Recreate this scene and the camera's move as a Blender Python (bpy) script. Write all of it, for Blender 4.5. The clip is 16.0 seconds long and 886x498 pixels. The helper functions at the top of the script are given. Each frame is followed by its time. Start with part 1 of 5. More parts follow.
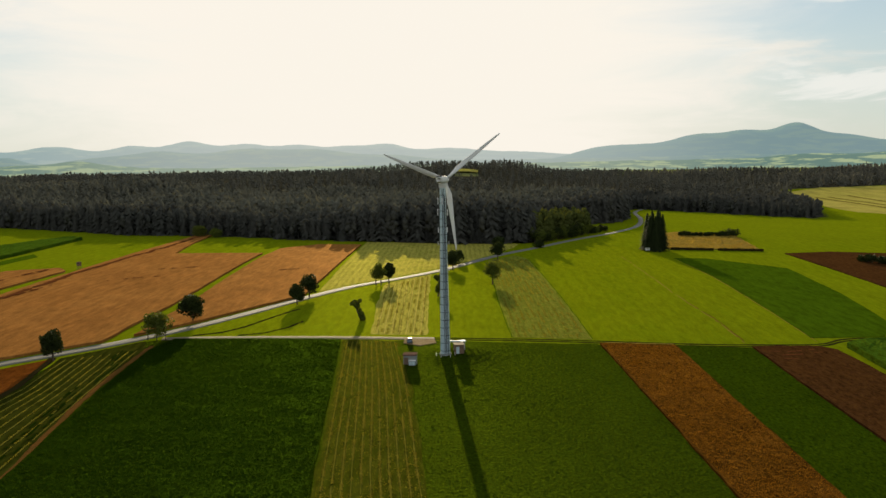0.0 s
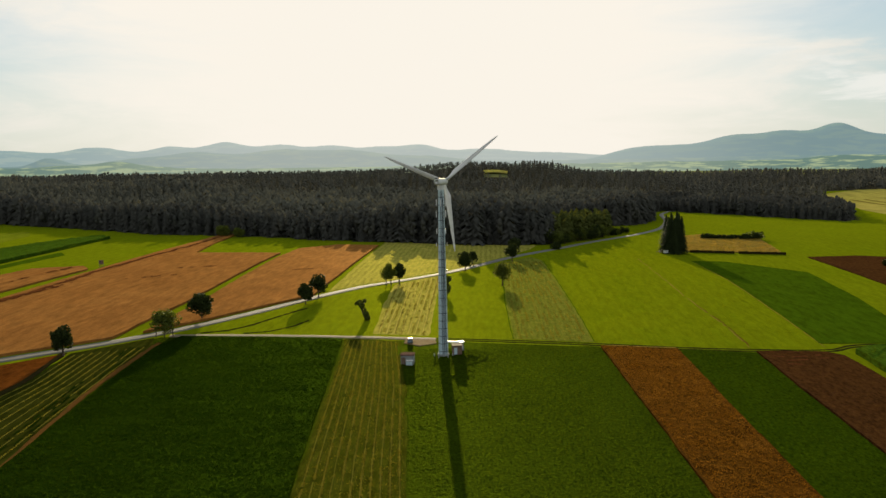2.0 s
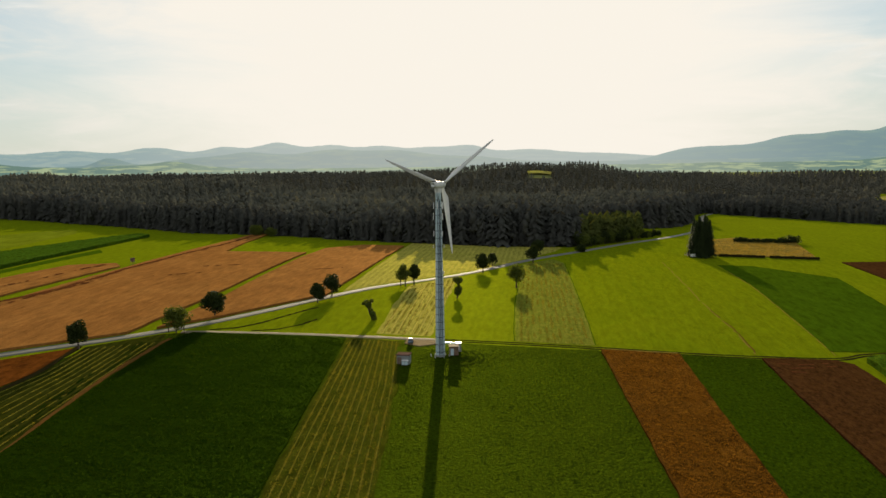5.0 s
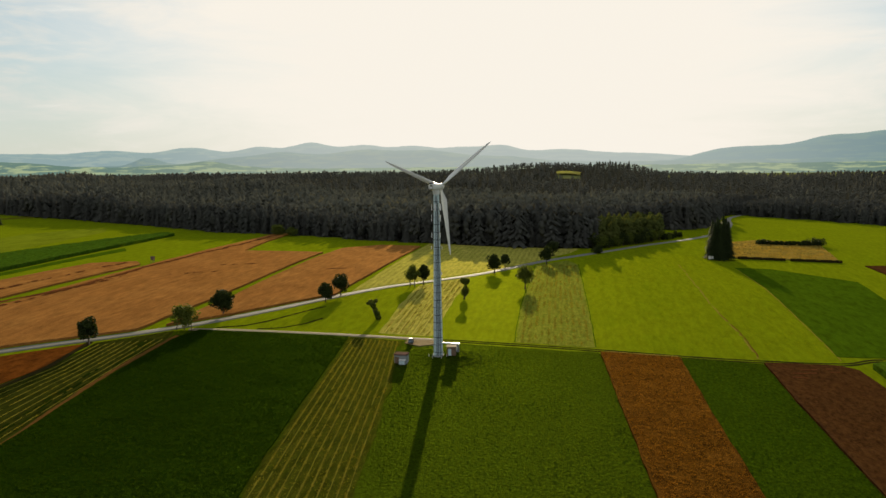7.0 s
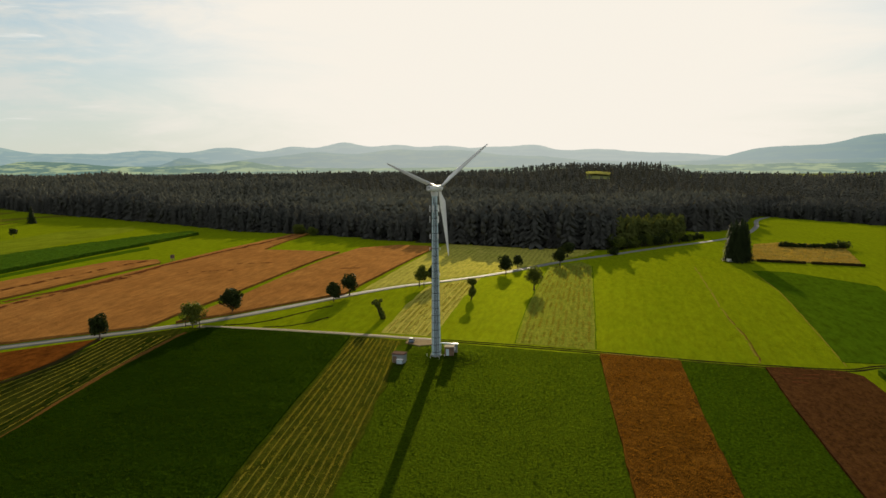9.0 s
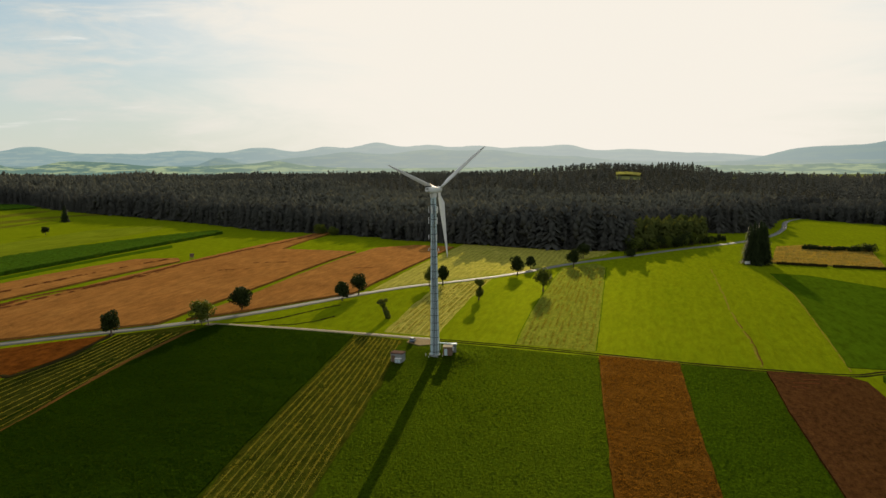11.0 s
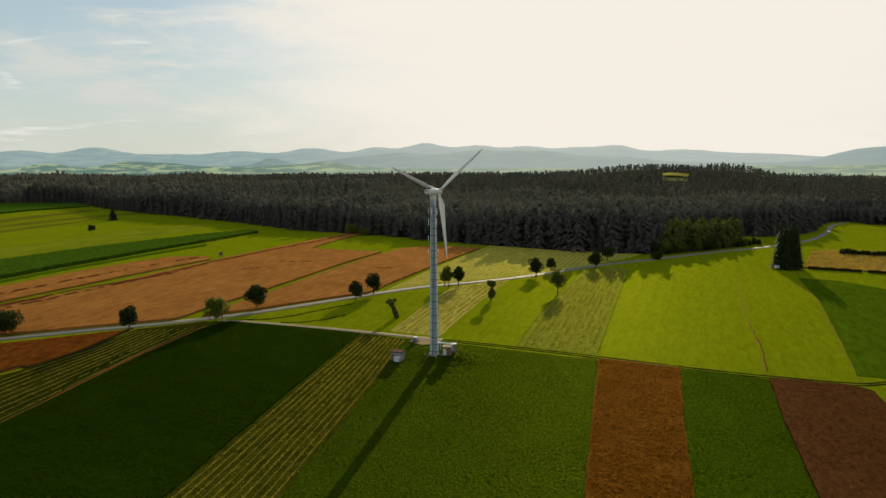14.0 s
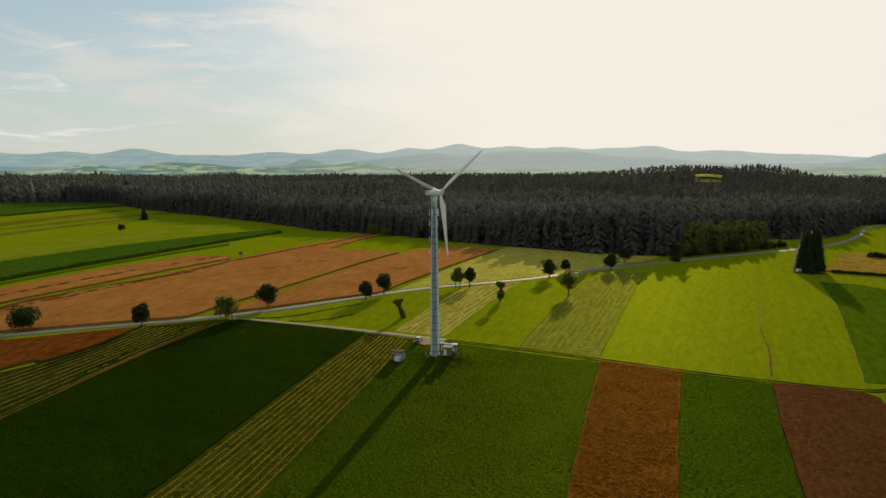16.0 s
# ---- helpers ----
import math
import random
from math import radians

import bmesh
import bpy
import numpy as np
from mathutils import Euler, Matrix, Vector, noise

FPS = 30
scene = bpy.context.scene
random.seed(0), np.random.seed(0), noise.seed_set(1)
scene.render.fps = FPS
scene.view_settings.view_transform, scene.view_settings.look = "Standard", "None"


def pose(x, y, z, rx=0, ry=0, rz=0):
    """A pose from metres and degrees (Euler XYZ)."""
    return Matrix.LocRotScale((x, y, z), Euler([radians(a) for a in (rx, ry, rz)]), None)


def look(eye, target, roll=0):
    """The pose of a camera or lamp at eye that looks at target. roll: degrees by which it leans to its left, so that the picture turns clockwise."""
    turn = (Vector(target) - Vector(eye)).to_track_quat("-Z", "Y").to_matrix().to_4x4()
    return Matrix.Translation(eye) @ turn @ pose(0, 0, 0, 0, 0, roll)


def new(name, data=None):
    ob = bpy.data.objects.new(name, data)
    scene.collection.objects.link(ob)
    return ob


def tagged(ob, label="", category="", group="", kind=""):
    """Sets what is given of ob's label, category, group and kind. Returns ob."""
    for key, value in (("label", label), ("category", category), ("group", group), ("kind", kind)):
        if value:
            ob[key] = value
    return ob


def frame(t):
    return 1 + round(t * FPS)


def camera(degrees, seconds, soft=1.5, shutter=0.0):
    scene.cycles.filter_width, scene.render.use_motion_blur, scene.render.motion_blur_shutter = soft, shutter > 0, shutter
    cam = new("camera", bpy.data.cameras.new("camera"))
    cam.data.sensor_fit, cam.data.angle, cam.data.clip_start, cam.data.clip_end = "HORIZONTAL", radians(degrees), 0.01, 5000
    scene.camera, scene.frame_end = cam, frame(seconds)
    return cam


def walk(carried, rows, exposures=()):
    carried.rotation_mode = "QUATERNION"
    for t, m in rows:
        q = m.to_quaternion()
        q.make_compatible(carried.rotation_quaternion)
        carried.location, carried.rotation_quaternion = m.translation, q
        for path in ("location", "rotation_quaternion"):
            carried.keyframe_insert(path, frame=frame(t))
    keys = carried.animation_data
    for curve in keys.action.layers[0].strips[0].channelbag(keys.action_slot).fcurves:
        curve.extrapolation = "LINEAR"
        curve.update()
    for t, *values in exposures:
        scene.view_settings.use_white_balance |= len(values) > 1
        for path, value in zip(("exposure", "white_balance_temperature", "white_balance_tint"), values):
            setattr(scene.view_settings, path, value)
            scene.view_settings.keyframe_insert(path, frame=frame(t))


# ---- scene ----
# ---------------------------------------------------------------- camera
cam = camera(63.3, 16.0, soft=1.5)
# seconds, eye x y z, yaw, pitch, roll: a level arc round the wind turbine
PATH = [
    (0, 3.120, -0.514, 58.482, 1.031, -6.312, -1.031),
    (0.5, 5.670, -0.933, 58.528, 1.707, -6.283, -1.003),
    (1, 8.224, -1.311, 58.585, 2.382, -6.257, -0.975),
    (1.5, 10.783, -1.651, 58.653, 3.054, -6.234, -0.948),
    (2, 13.348, -1.956, 58.730, 3.724, -6.214, -0.921),
    (2.5, 15.919, -2.229, 58.816, 4.392, -6.196, -0.894),
    (3, 18.497, -2.473, 58.910, 5.059, -6.181, -0.868),
    (3.5, 21.082, -2.689, 59.012, 5.725, -6.167, -0.842),
    (4, 23.675, -2.880, 59.119, 6.389, -6.155, -0.816),
    (6.5, 36.744, -3.491, 59.712, 9.695, -6.118, -0.693),
    (7, 39.377, -3.549, 59.836, 10.355, -6.114, -0.669),
    (7.5, 42.014, -3.584, 59.960, 11.015, -6.110, -0.645),
    (8, 44.655, -3.596, 60.083, 11.674, -6.107, -0.622),
    (8.5, 47.299, -3.584, 60.204, 12.335, -6.103, -0.599),
    (9, 49.944, -3.546, 60.323, 12.995, -6.100, -0.577),
    (11.5, 63.137, -2.900, 60.846, 16.312, -6.075, -0.469),
    (12, 65.757, -2.660, 60.931, 16.980, -6.067, -0.448),
    (12.5, 68.366, -2.375, 61.008, 17.649, -6.058, -0.428),
    (13, 70.961, -2.040, 61.076, 18.320, -6.047, -0.408),
    (13.5, 73.540, -1.652, 61.135, 18.994, -6.035, -0.388),
    (14, 76.100, -1.205, 61.183, 19.670, -6.020, -0.369),
    (14.5, 78.639, -0.695, 61.220, 20.348, -6.003, -0.350),
    (15, 81.153, -0.116, 61.246, 21.030, -5.984, -0.331),
    (15.5, 83.640, 0.538, 61.259, 21.715, -5.963, -0.313),
    (16, 86.096, 1.272, 61.258, 22.402, -5.939, -0.295),
]


def aim(x, y, z, yaw, pitch, roll):
    a, b = radians(yaw), radians(pitch)
    way = Vector((-math.sin(a) * math.cos(b), math.cos(a) * math.cos(b), math.sin(b)))
    return look((x, y, z), Vector((x, y, z)) + way * 100.0, roll)


walk(cam, [(t, aim(*row)) for t, *row in PATH], [(0, 0.41), (4, 0.40), (8, 0.38), (12, 0.35), (16, 0.32)])

# ---------------------------------------------------------------- sky and sun
SUN_AZ, SUN_EL = -6.0, 15.5
sun_dir = Vector((math.sin(radians(SUN_AZ)) * math.cos(radians(SUN_EL)), math.cos(radians(SUN_AZ)) * math.cos(radians(SUN_EL)), math.sin(radians(SUN_EL))))

world = bpy.data.worlds.new("world")
scene.world = world
world.use_nodes = True
wt = world.node_tree
wn, wl = wt.nodes, wt.links
wn.clear()


def wnode(kind, **values):
    n = wn.new(kind)
    for k, v in values.items():
        n.inputs[k].default_value = v
    return n


def wmath(op, a, b=0.0, clamp=False):
    n = wn.new("ShaderNodeMath")
    n.operation, n.use_clamp = op, clamp
    for i, v in enumerate((a, b)):
        if isinstance(v, (int, float)):
            n.inputs[i].default_value = v
        else:
            wl.new(v, n.inputs[i])
    return n.outputs[0]


def wmix(fac, a, b):
    n = wn.new("ShaderNodeMix")
    n.data_type = "RGBA"
    for i, v in ((0, fac), (6, a), (7, b)):
        if isinstance(v, (int, float, tuple)):
            n.inputs[i].default_value = v
        else:
            wl.new(v, n.inputs[i])
    return n.outputs[2]


sky = wn.new("ShaderNodeTexSky")
sky.sky_type, sky.sun_disc = "NISHITA", False
sky.sun_elevation, sky.sun_rotation = radians(SUN_EL), radians(SUN_AZ)
sky.air_density, sky.dust_density, sky.ozone_density = 1.0, 0.4, 1.5
coord = wn.new("ShaderNodeTexCoord")
toward = wn.new("ShaderNodeVectorMath")
toward.operation = "DOT_PRODUCT"
wl.new(coord.outputs["Generated"], toward.inputs[0])
toward.inputs[1].default_value = sun_dir
near_sun = wmath("MAXIMUM", toward.outputs["Value"], 0.0)
# thin cloud veil, thickest and brightest round the sun
stretch = wn.new("ShaderNodeMapping")
stretch.inputs["Scale"].default_value = (1.0, 1.0, 4.5)
wl.new(coord.outputs["Generated"], stretch.inputs["Vector"])
cl = wnode("ShaderNodeTexNoise", Scale=5.0, Detail=9.0, Roughness=0.62, Distortion=0.4)
wl.new(stretch.outputs["Vector"], cl.inputs["Vector"])
ramp = wn.new("ShaderNodeMapRange")
ramp.interpolation_type = "SMOOTHSTEP"
ramp.inputs["From Min"].default_value, ramp.inputs["From Max"].default_value = 0.47, 0.68
wl.new(cl.outputs["Fac"], ramp.inputs["Value"])
halo = wn.new("ShaderNodeMapRange")
halo.interpolation_type = "SMOOTHSTEP"
halo.inputs["From Min"].default_value, halo.inputs["From Max"].default_value = 0.81, 0.965
ragged = wmath("ADD", near_sun, wmath("MULTIPLY", wmath("SUBTRACT", cl.outputs["Fac"], 0.5), 0.16))
wl.new(ragged, halo.inputs["Value"])
sky_part = wn.new("ShaderNodeVectorMath")
sky_part.operation = "SCALE"
wl.new(sky.outputs["Color"], sky_part.inputs[0])
sky_part.inputs["Scale"].default_value = 0.11
sep = wn.new("ShaderNodeSeparateXYZ")
wl.new(coord.outputs["Generated"], sep.inputs[0])
low_air = wn.new("ShaderNodeMapRange")
low_air.interpolation_type = "SMOOTHSTEP"
low_air.inputs["From Min"].default_value, low_air.inputs["From Max"].default_value = 0.22, 0.0
wl.new(sep.outputs["Z"], low_air.inputs["Value"])
wide = wmath("POWER", near_sun, 2.0)
cloud_col = wmix(wide, (0.6, 0.64, 0.63, 1), (0.80, 0.77, 0.68, 1))
hazed = wmix(wmath("MULTIPLY", low_air.outputs[0], wmath("MULTIPLY", near_sun, 0.9)), wmix(0.55, sky_part.outputs[0], (0.5, 0.6, 0.6, 1)), (0.60, 0.63, 0.575, 1))
with_cloud = wmix(wmath("MULTIPLY", ramp.outputs[0], 0.75), hazed, cloud_col)
final = wmix(halo.outputs[0], with_cloud, (0.945, 0.885, 0.785, 1))
stretch2 = wn.new("ShaderNodeMapping")
stretch2.inputs["Scale"].default_value, stretch2.inputs["Location"].default_value = (1.0, 1.0, 8.0), (3.1, 0.7, 0.4)
wl.new(coord.outputs["Generated"], stretch2.inputs["Vector"])
cl2 = wnode("ShaderNodeTexNoise", Scale=3.6, Detail=8.0, Roughness=0.6, Distortion=0.6)
wl.new(stretch2.outputs["Vector"], cl2.inputs["Vector"])
streak = wn.new("ShaderNodeMapRange")
streak.interpolation_type = "SMOOTHSTEP"
streak.inputs["From Min"].default_value, streak.inputs["From Max"].default_value = 0.53, 0.64
wl.new(cl2.outputs["Fac"], streak.inputs["Value"])
apart = wn.new("ShaderNodeMapRange")
apart.interpolation_type = "SMOOTHSTEP"
apart.inputs["From Min"].default_value, apart.inputs["From Max"].default_value = 0.94, 0.82
wl.new(near_sun, apart.inputs["Value"])
final = wmix(wmath("MULTIPLY", wmath("MULTIPLY", streak.outputs[0], apart.outputs[0]), 0.8), final, (0.88, 0.87, 0.81, 1))
# the unseen far side of the sky, brightened as front-lit veil to fill shade
back_fill = wn.new("ShaderNodeMapRange")
back_fill.interpolation_type = "SMOOTHSTEP"
back_fill.inputs["From Min"].default_value, back_fill.inputs["From Max"].default_value = 0.45, -0.7
wl.new(toward.outputs["Value"], back_fill.inputs["Value"])
final = wmix(wmath("MULTIPLY", back_fill.outputs[0], 0.62), final, (0.74, 0.72, 0.74, 1))
bg = wn.new("ShaderNodeBackground")
bg.inputs["Strength"].default_value = 0.77
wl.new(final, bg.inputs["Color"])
wo = wn.new("ShaderNodeOutputWorld")
wl.new(bg.outputs[0], wo.inputs["Surface"])

sun = new("sun", bpy.data.lights.new("sun", "SUN"))
sun.data.energy, sun.data.angle, sun.data.color = 5.0, radians(0.6), (1.0, 0.81, 0.52)
sun.matrix_world = look(sun_dir * 300.0, (0, 0, 0))


# ---------------------------------------------------------------- materials
def material(name, tones, scale=1.0, fine=8.0, bump=0.3, depth=0.1, rough=0.85, spec=0.2, thin=(1.5, 1.35, 0.6), sheen=0.0, sheen_col=(1, 1, 1), translucent=0.0, metal=0.0, patch=0.0, vary=0.0, rows=None, mid=(0.0, 1.0, 0.0)):
    """tones: two or three base colours mixed by noise of two sizes. patch: size in metres of a broad third variation. rows: spacing and strength of cut rows along y. mid: scale, stretch along y and contrast of tufts and drill marks."""
    m = bpy.data.materials.new(name)
    m.use_nodes = True
    n, l = m.node_tree.nodes, m.node_tree.links
    p = n["Principled BSDF"]
    tc = n.new("ShaderNodeTexCoord")

    def noise_of(s, detail=4.0, roughness=0.6):
        t = n.new("ShaderNodeTexNoise")
        t.inputs["Scale"].default_value, t.inputs["Detail"].default_value, t.inputs["Roughness"].default_value = s, detail, roughness
        l.new(tc.outputs["Object"], t.inputs["Vector"])
        return t.outputs["Fac"]

    def spread(v, lo, hi):
        r = n.new("ShaderNodeMapRange")
        r.inputs["From Min"].default_value, r.inputs["From Max"].default_value = lo, hi
        l.new(v, r.inputs["Value"])
        return r.outputs[0]

    def mix(f, a, b):
        x = n.new("ShaderNodeMix")
        x.data_type = "RGBA"
        for i, v in ((0, f), (6, a), (7, b)):
            if isinstance(v, tuple):
                x.inputs[i].default_value = (*v, 1) if len(v) == 3 else v
            else:
                l.new(v, x.inputs[i])
        return x.outputs[2]

    big, small = noise_of(scale), noise_of(fine, 5.0, 0.7)
    col = mix(spread(big, 0.32, 0.68), tones[0], tones[1])
    third = tones[2] if len(tones) > 2 else tuple(c * 0.55 for c in tones[0])
    col = mix(spread(small, 0.5, 0.78), col, third)
    if patch:
        broad = noise_of(1.0 / patch, 3.0, 0.55)
        col = mix(spread(broad, 0.42, 0.66), col, mix(spread(small, 0.3, 0.7), tones[1], third))
    if rows:
        wv = n.new("ShaderNodeTexWave")
        wv.bands_direction = "X"
        wv.inputs["Scale"].default_value = 0.314 / rows[0]
        wv.inputs["Distortion"].default_value, wv.inputs["Detail"].default_value, wv.inputs["Detail Scale"].default_value = 1.2, 3.0, 0.6
        l.new(tc.outputs["Object"], wv.inputs["Vector"])
        f = n.new("ShaderNodeMath")
        f.operation = "MULTIPLY"
        l.new(wv.outputs["Fac"], f.inputs[0])
        f.inputs[1].default_value = rows[1]
        col = mix(f.outputs[0], col, tones[1])
    if mid[0]:
        mp = n.new("ShaderNodeMapping")
        mp.inputs["Scale"].default_value = (1.0, 1.0 / mid[1], 1.0)
        l.new(tc.outputs["Object"], mp.inputs["Vector"])
        mt = n.new("ShaderNodeTexNoise")
        mt.inputs["Scale"].default_value, mt.inputs["Detail"].default_value, mt.inputs["Roughness"].default_value = mid[0], 3.0, 0.65
        l.new(mp.outputs[0], mt.inputs["Vector"])
        mr = n.new("ShaderNodeMapRange")
        mr.inputs["From Min"].default_value, mr.inputs["From Max"].default_value = 0.3, 0.7
        mr.inputs["To Min"].default_value, mr.inputs["To Max"].default_value = 1 - mid[2], 1 + mid[2]
        l.new(mt.outputs["Fac"], mr.inputs["Value"])
        hs = n.new("ShaderNodeHueSaturation")
        l.new(col, hs.inputs["Color"])
        l.new(mr.outputs[0], hs.inputs["Value"])
        col = hs.outputs[0]
    if vary:
        info = n.new("ShaderNodeObjectInfo")
        hsv = n.new("ShaderNodeHueSaturation")
        l.new(col, hsv.inputs["Color"])
        r = n.new("ShaderNodeMapRange")
        r.inputs["To Min"].default_value, r.inputs["To Max"].default_value = 1 - vary, 1 + vary
        l.new(info.outputs["Random"], r.inputs["Value"])
        l.new(r.outputs[0], hsv.inputs["Value"])
        col = hsv.outputs[0]
    l.new(col, p.inputs["Base Color"])
    p.inputs["Roughness"].default_value, p.inputs["Metallic"].default_value = rough, metal
    p.inputs["Specular IOR Level"].default_value = spec
    if bump:
        b = n.new("ShaderNodeBump")
        b.inputs["Strength"].default_value, b.inputs["Distance"].default_value = bump, depth
        l.new(small, b.inputs["Height"])
        l.new(b.outputs[0], p.inputs["Normal"])
    if sheen:
        gl = n.new("ShaderNodeBsdfAnisotropic")
        gl.inputs["Color"].default_value, gl.inputs["Roughness"].default_value = (*sheen_col, 1), 0.58
        if bump:
            l.new(b.outputs[0], gl.inputs["Normal"])
        gm = n.new("ShaderNodeMixShader")
        gm.inputs[0].default_value = sheen
        l.new(p.outputs[0], gm.inputs[1])
        l.new(gl.outputs[0], gm.inputs[2])
        l.new(gm.outputs[0], n["Material Output"].inputs["Surface"])
    if translucent:
        tr = n.new("ShaderNodeBsdfTranslucent")
        bright = n.new("ShaderNodeMix")
        bright.data_type, bright.blend_type = "RGBA", "MULTIPLY"
        bright.inputs[0].default_value = 1.0
        l.new(col, bright.inputs[6])
        bright.inputs[7].default_value = (*thin, 1)
        l.new(bright.outputs[2], tr.inputs["Color"])
        ms = n.new("ShaderNodeMixShader")
        ms.inputs[0].default_value = translucent
        l.new(p.outputs[0], ms.inputs[1])
        l.new(tr.outputs[0], ms.inputs[2])
        l.new(ms.outputs[0], n["Material Output"].inputs["Surface"])
    return m


GOLD = (0.60, 0.72, 0.03)
M = {}
M["meadow"] = material("meadow", [(0.105, 0.14, 0.0024), (0.139, 0.166, 0.0032), (0.0734, 0.105, 0.0024)], 0.05, 1.6, 0.4, 0.15, spec=0.0, sheen=0.0137, sheen_col=(0.62, 0.72, 0.03), patch=40, rows=(6.5, 0.35), mid=(0.6, 4.0, 0.2))
# Near meadow grass, coloured darker where less light scatters towards the eye.
M["pasture_strip"] = material("pasture_strip", [(0.0172, 0.0307, 0.000896), (0.0237, 0.0382, 0.0012), (0.00862, 0.0168, 0.0006)], 0.05, 1.3, 1.0, 0.4, spec=0.0, sheen=0.013, sheen_col=(0.4, 0.72, 0.03), patch=30, mid=(1.3, 1.4, 0.6))
M["pasture"] = material("pasture", [(0.0133, 0.024, 0.00096), (0.0203, 0.033, 0.00129), (0.00645, 0.0124, 0.000641)], 0.05, 1.3, 1.0, 0.4, spec=0.0, sheen=0.017, sheen_col=(0.5, 0.72, 0.03), patch=30, mid=(1.4, 1.0, 0.7))
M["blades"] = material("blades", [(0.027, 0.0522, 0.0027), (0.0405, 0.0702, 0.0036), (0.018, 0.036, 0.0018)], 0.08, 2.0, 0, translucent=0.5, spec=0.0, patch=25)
# Lighter copy of the blades, with the backlight put into their colour.
M["blades_backlit"] = material("blades_backlit", [(0.127, 0.156, 0.00328), (0.153, 0.176, 0.0041), (0.108, 0.135, 0.00328)], 0.08, 2.0, 0, translucent=0.65, spec=0.0)
# Deep green of rank grass; also paints the shadow on the eastern meadow.
M["lush_and_shadow"] = material("lush_and_shadow", [(0.0298, 0.0626, 0.00192), (0.0372, 0.0734, 0.0024), (0.0198, 0.0462, 0.00144)], 0.05, 1.2, 0.7, 0.3, spec=0.0, sheen=0.018, sheen_col=GOLD, patch=25, mid=(0.4, 3.0, 0.3))
M["band"] = material("band", [(0.085, 0.088, 0.007), (0.115, 0.11, 0.01), (0.06, 0.065, 0.005)], 0.05, 1.2, 0.5, 0.2, spec=0.0, patch=25, mid=(0.3, 5.0, 0.3))
M["far_mown"] = material("far_mown", [(0.25, 0.23, 0.045), (0.32, 0.27, 0.07), (0.18, 0.18, 0.03)], 0.03, 0.6, 0.3, 0.2, spec=0.0, sheen=0.01, sheen_col=GOLD, patch=40, mid=(0.12, 6.0, 0.25))
M["worn_far"] = material("worn_far", [(0.1, 0.075, 0.015), (0.13, 0.1, 0.02), (0.07, 0.06, 0.01)], 0.1, 0.8, 0.4, 0.2, spec=0.0)
M["olive"] = material("olive", [(0.108, 0.138, 0.006), (0.138, 0.162, 0.0084), (0.078, 0.102, 0.0048)], 0.05, 1.2, 0.5, 0.2, spec=0.0, sheen=0.012, sheen_col=GOLD, patch=30, mid=(0.3, 5.0, 0.25))
M["clover"] = material("clover", [(0.00347, 0.00905, 0.000434), (0.00599, 0.0136, 0.000579), (0.0015, 0.00406, 0.00029)], 0.06, 1.1, 0.9, 0.4, spec=0.0, sheen=0.0168, sheen_col=(0.4, 0.75, 0.04), patch=25, mid=(1.0, 1.0, 0.75))
M["clover_leaf"] = material("clover_leaf", [(0.0125, 0.0286, 0.00138), (0.02, 0.04, 0.00184), (0.00628, 0.0155, 0.000918)], 0.06, 1.5, 0, spec=0.0, translucent=0.5, patch=20)
M["hay"] = material("hay", [(0.0156, 0.0219, 0.00172), (0.0413, 0.0417, 0.00428), (0.00826, 0.0126, 0.000856)], 0.25, 1.7, 0.7, 0.2, spec=0.0, sheen=0.00924, sheen_col=GOLD, mid=(0.9, 4.0, 0.6))
M["mown"] = material("mown", [(0.0869, 0.111, 0.00955), (0.166, 0.165, 0.0239), (0.0538, 0.0726, 0.00614)], 0.5, 1.6, 0.6, 0.2, spec=0.0, sheen=0.012, sheen_col=GOLD, rows=(2.6, 0.3), mid=(1.1, 7.0, 0.35))
M["mown_pale"] = material("mown_pale", [(0.162, 0.169, 0.0202), (0.323, 0.282, 0.0565), (0.105, 0.117, 0.0121)], 0.15, 1.6, 0.5, 0.2, spec=0.0, sheen=0.015, sheen_col=(0.8, 0.75, 0.1), rows=(2.8, 0.5), patch=25, mid=(1.1, 9.0, 0.28))
M["stripes"] = material("stripes", [(0.0111, 0.0154, 0.00129), (0.0266, 0.0283, 0.00386), (0.00601, 0.00858, 0.000858)], 0.2, 1.6, 0.6, 0.2, spec=0.0, sheen=0.0078, sheen_col=GOLD, rows=(2.4, 0.85), mid=(0.9, 3.0, 0.5))
M["wheat"] = material("wheat", [(0.221, 0.0933, 0.0216), (0.254, 0.1152, 0.0288), (0.155, 0.0582, 0.0123)], 0.05, 1.4, 0.6, 0.2, spec=0.0, sheen=0.015, sheen_col=(1, 0.6, 0.24), patch=22, mid=(0.5, 5.0, 0.27))
M["ochre"] = material("ochre", [(0.0576, 0.0226, 0.00255), (0.0981, 0.0417, 0.00554), (0.0212, 0.00812, 0.00085)], 0.12, 0.9, 0.9, 0.3, spec=0.0, sheen=0.00936, sheen_col=(1, 0.5, 0.1), patch=12, mid=(0.9, 3.5, 0.6))
M["brown"] = material("brown", [(0.041, 0.0169, 0.00457), (0.0559, 0.0246, 0.00687), (0.0195, 0.00763, 0.00229)], 0.1, 1.3, 0.8, 0.3, spec=0.0, sheen=0.00936, sheen_col=(1, 0.5, 0.25), patch=20, mid=(0.8, 2.0, 0.5))
M["stubble"] = material("stubble", [(0.12, 0.0375, 0.006), (0.09, 0.0285, 0.00525), (0.0525, 0.0165, 0.00375)], 0.2, 1.4, 0.6, 0.2, spec=0.0, mid=(0.5, 2.0, 0.4))
